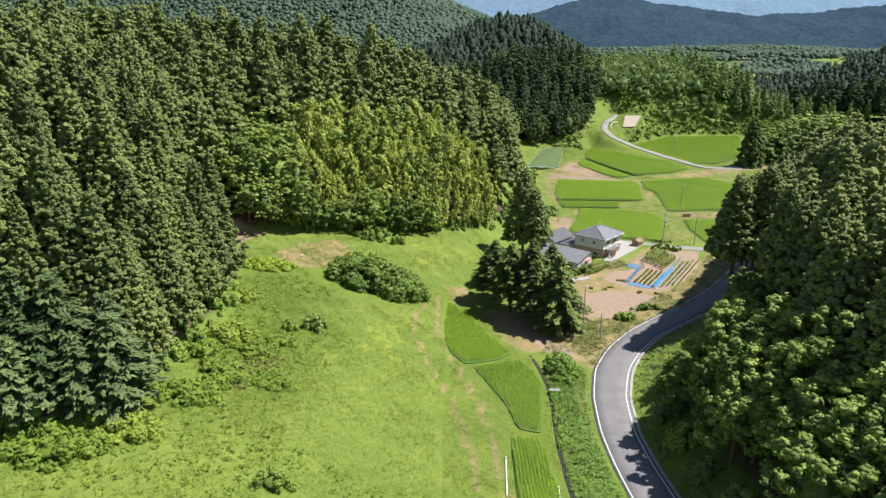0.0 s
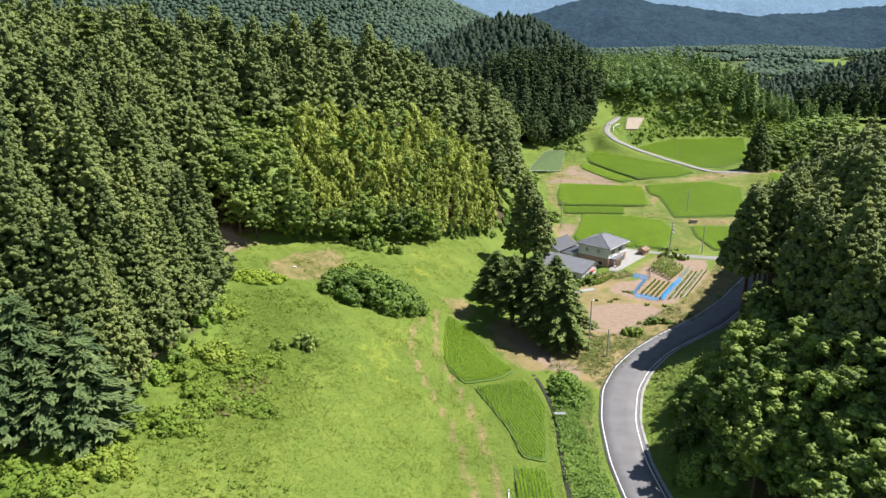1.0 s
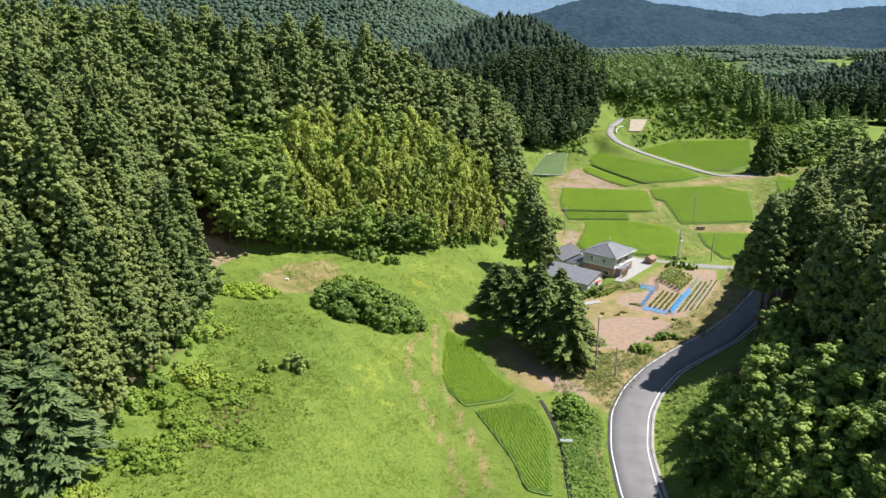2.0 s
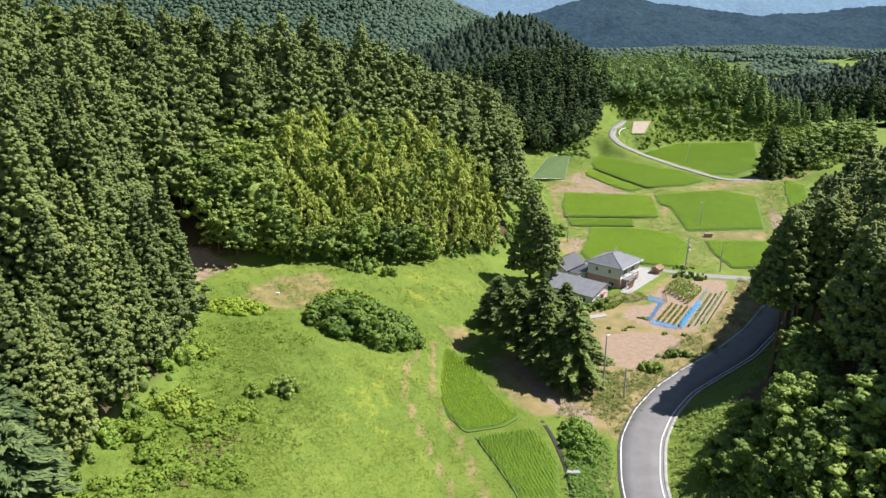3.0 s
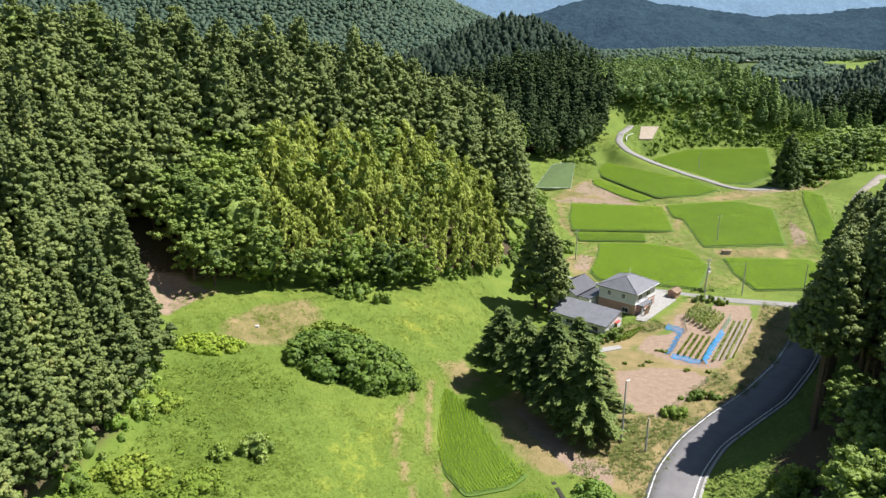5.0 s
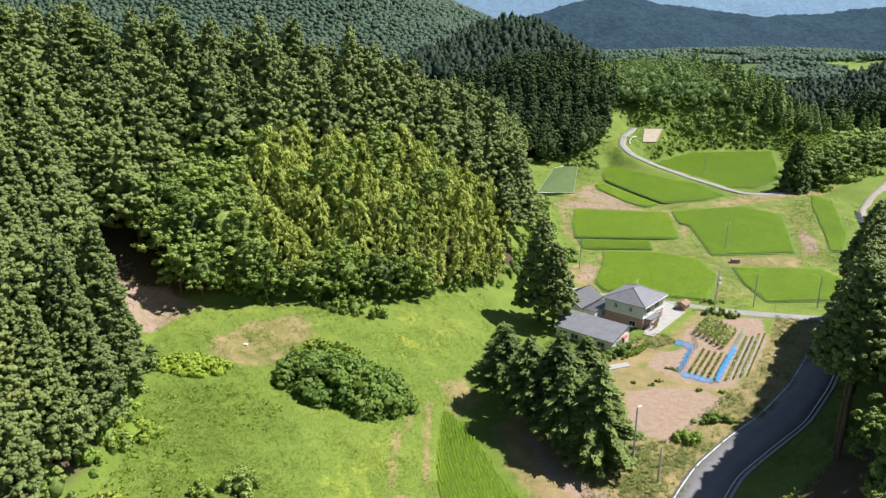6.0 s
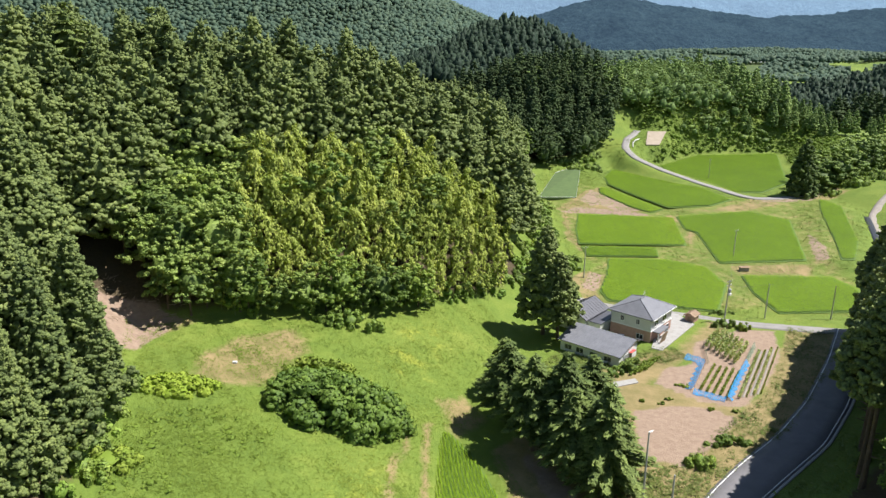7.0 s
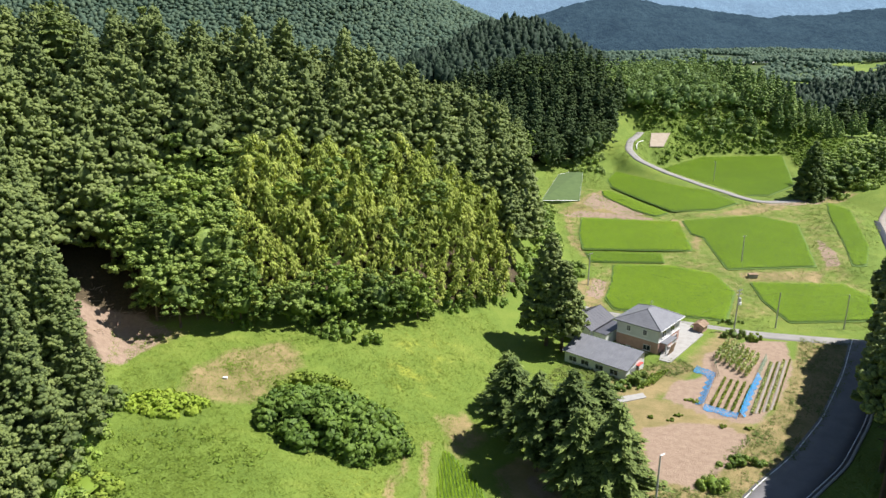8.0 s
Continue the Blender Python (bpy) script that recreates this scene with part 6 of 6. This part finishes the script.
def pole(x, y, h, label, arms=1, transformer=False, lamp=False, lean=(0, 0)):
    root = tagged(new("utility_pole"), label, "pole", "utility poles")
    root.matrix_basis = Matrix.Translation(at(x, y)) @ pose(0, 0, 0, lean[0], lean[1], 35)
    bm = bmesh.new()
    tube(bm, (0, 0, -0.8), (0, 0, h), 0.17, 0.10, 10)
    part("post", bm, POLE, root)
    for i in range(arms):
        bm = bmesh.new()
        box(bm, -0.9, -0.05, h - 0.35 - i * 0.8, 0.9, 0.05, h - 0.25 - i * 0.8)
        arm = part("crossarm", bm, STEEL, root)
        for u in (-0.8, 0, 0.8):
            bm = bmesh.new()
            tube(bm, (u, 0, h - 0.25 - i * 0.8), (u, 0, h - 0.05 - i * 0.8), 0.06, 0.04, 8)
            part("insulator", bm, WHITE, arm)
    if transformer:
        bm = bmesh.new()
        tube(bm, (0.5, 0, h - 3.0), (0.5, 0, h - 2.1), 0.28, 0.28, 14)
        tube(bm, (0.5, 0, h - 2.1), (0.5, 0, h - 2.0), 0.3, 0.2, 14)
        part("transformer", bm, STEEL, root, "grey drum transformer")
        bm = bmesh.new()
        box(bm, -0.1, -0.5, h - 3.4, 0.6, -0.2, h - 2.9)
        part("bracket", bm, WHITE, root)
    if lamp:
        bm = bmesh.new()
        box(bm, 0.0, -0.12, h - 0.08, 0.8, 0.12, h + 0.05)
        bmesh.ops.bevel(bm, geom=bm.edges[:], offset=0.05, segments=2, affect="EDGES")
        part("lamp_head", bm, WHITE, root, "flat pale street lamp head")
    return root


pole(29.4, 136.2, 10.2, "grey concrete pole with a lamp beside the field", 0, lamp=True)
pole(32.4, 133.6, 5.5, "thin grey pole at the roadside", 0)
pole(63.6, 199.6, 9.6, "concrete utility pole with a transformer by the lane", 2, True, lean=(0, 2))
pole(73.8, 202.6, 8.2, "slim concrete pole beside the lane", 0)
pole(88.3, 202.2, 8.0, "slim concrete pole at the junction", 0)
pole(38.3, 229.6, 8.5, "grey pole beside the paddy path", 1)
pole(116, 361, 8.8, "pale pole standing by the far paddy", 1)
pole(84.0, 248, 8.0, "slim pale pole among the paddies", 1)


CABLE = plain("dark_cable", (0.06, 0.06, 0.065), (0.1, 0.1, 0.105), 0.6)


def wire(a, b, sag=1.2):
    bm = bmesh.new()
    a, b = Vector(a), Vector(b)
    last = a
    for i in range(1, 13):
        s = i / 12
        q = a.lerp(b, s) - Vector((0, 0, sag * 4 * s * (1 - s)))
        tube(bm, last, q, 0.011, 0.011, 4)
        last = q
    return tagged(part("overhead_wire", bm, CABLE), "thin grey overhead wire between poles", "wire", "overhead wires")


wire((63.6, 199.6, 9.0), (38.3, 229.6, 7.8))
wire((64.0, 199.8, 9.2), (84, 248, 7.3))
wire((84, 248, 7.3), (116, 361, 8.6), 2)
wire((63.6, 199.4, 8.4), (73.8, 202.6, 7.6), 0.4)
wire((73.8, 202.6, 7.6), (88.3, 202.2, 7.4), 0.5)
wire((63.4, 199.4, 8.2), (47.5, 191, 5.0), 0.4)

# ---------------------------------------------------------------- small things in the fields
crate = tagged(new("white_box"), "small white box on the dry grass", "box")
crate.location = at(-30.7, 156.6)
slab_box("body", (-0.32, -0.2, 0), (0.32, 0.2, 0.28), WHITE, crate)
slab_box("lid", (-0.35, -0.23, 0.28), (0.35, 0.23, 0.33), WHITE, crate)
gate = tagged(new("sluice_gate"), "small grey sluice gate over the ditch", "gate")
gate.location = at(20.1, 111.2)
slab_box("plate", (-0.9, -0.35, 0.7), (0.9, 0.35, 0.8), STEEL, gate)
slab_box("post", (-0.7, -0.06, -0.5), (-0.58, 0.06, 0.7), STEEL, gate)
slab_box("post", (0.58, -0.06, -0.5), (0.7, 0.06, 0.7), STEEL, gate)
cart = tagged(new("field_hut"), "small pale pump box on the paddy bank", "box")
cart.location = at(82.5, 236.5)
slab_box("body", (-1.1, -0.6, 0), (1.1, 0.6, 0.9), CONCRETE, cart)
slab_box("lid", (-1.25, -0.75, 0.9), (1.25, 0.75, 1.05), TIMBER, cart)
for a, b in (((9.9, 83), (10.4, 91.5)), ((16.6, 80), (16.9, 84.5))):
    pipe = tagged(new("water_pipe"), "pale water pipe lying along the paddy edge", "pipe")
    bm = bmesh.new()
    tube(bm, at(*a, 0.18), at(*b, 0.18), 0.09, 0.09, 8)
    part("tube", bm, WHITE, pipe)
    bm = bmesh.new()
    tube(bm, at(*b, 0.0), at(*b, 0.6), 0.11, 0.11, 8)
    part("standpipe", bm, WHITE, pipe)
for i, (x, y) in enumerate([(27.9, 117.9), (26.0, 110.8), (25.0, 102), (24.9, 93.0), (25.4, 86)]):
    mk = tagged(new("road_marker"), "short white roadside marker post", "post", "road markers")
    mk.location = at(x, y)
    bm = bmesh.new()
    tube(bm, (0, 0, -0.2), (0, 0, 0.85), 0.06, 0.05, 8)
    part("post", bm, WHITE, mk)
    bm = bmesh.new()
    tube(bm, (0, 0, 0.86), (0, 0, 0.96), 0.055, 0.04, 8)
    part("reflector", bm, RED if i % 2 else STEEL, mk)
# ditch between the paddies and the verge
DL, DR = two_edges([(17.6, 126), (18.7, 122), (19.6, 112), (18.7, 99.5), (18.3, 89), (18.7, 80), (19, 70)], 0.35)
ribbon("ditch", DL, DR, plain("ditch_mud", (0.018, 0.02, 0.012), (0.04, 0.038, 0.022), 0.8), 0.03, 0.2, label="narrow dark drainage ditch beside the paddies", category="ditch")
# far houses of the next village
for i, (x, y, w, d, h) in enumerate([(622, 1530, 30, 12, 7), (590, 1490, 14, 10, 7), (655, 1500, 20, 12, 6), (705, 1560, 14, 10, 8), (640, 1420, 12, 9, 6), (178, 832, 9, 7, 6), (730, 1530, 12, 9, 7)]):
    far = tagged(new("village_house"), "small white far-off village house with a pale roof", "house", "village houses")
    far.matrix_basis = Matrix.Translation(at(x, y, 0.0)) @ pose(0, 0, 0, 0, 0, 20 * i)
    gable_body("wall", -w / 2, w / 2, -d / 2, d / 2, 0, h * 0.6, h, h * 0.6, WHITE, far, "x")
    bm = bmesh.new()
    v = [bm.verts.new(c) for c in ((-w / 2 - 0.5, -d / 2 - 0.5, h * 0.6), (w / 2 + 0.5, -d / 2 - 0.5, h * 0.6), (w / 2 + 0.5, 0, h + 0.3), (-w / 2 - 0.5, 0, h + 0.3), (w / 2 + 0.5, d / 2 + 0.5, h * 0.6), (-w / 2 - 0.5, d / 2 + 0.5, h * 0.6))]
    bm.faces.new(v[:4])
    bm.faces.new((v[3], v[2], v[4], v[5]))
    part("roof", bm, (ROOF, WHITE)[i % 2], far)
# white guard rail at the bend of the farm road
rail_line = [(90.6, 393.5), (91.8, 399), (94.5, 406), (98.5, 413)]
guard = tagged(new("guard_rail"), "low white guard rail at the bend of the farm road", "guard rail")
base = at(*rail_line[0])
guard.location = base
for a, b in zip(rail_line, rail_line[1:]):
    pa, pb = at(*a, 0.7) - base, at(*b, 0.7) - base
    bm = bmesh.new()
    tube(bm, pa, pb, 0.2, 0.2, 6)
    part("rail", bm, WHITE, guard)
    bm = bmesh.new()
    tube(bm, pa - Vector((0, 0, 1.0)), pa, 0.08, 0.08, 6)
    part("post", bm, STEEL, guard)
# pale mulch strips between the garden rows
MULCH = plain("weathered_mulch_film", (0.21, 0.18, 0.15), (0.31, 0.28, 0.24), 0.6, 1.2, 0.2)
for i in range(3):
    a = (54.15 + 1.5 * i, 164.9 + 0.6 * i)
    ML, MR = two_edges([a, (a[0] + 5.7, a[1] + 9.7), (a[0] + 11.2, a[1] + 19.2)], 0.17)
    ribbon("mulch_strip", ML, MR, MULCH, 0.08, 0.12, label="pale plastic mulch strip between the garden rows", category="mulch strip")
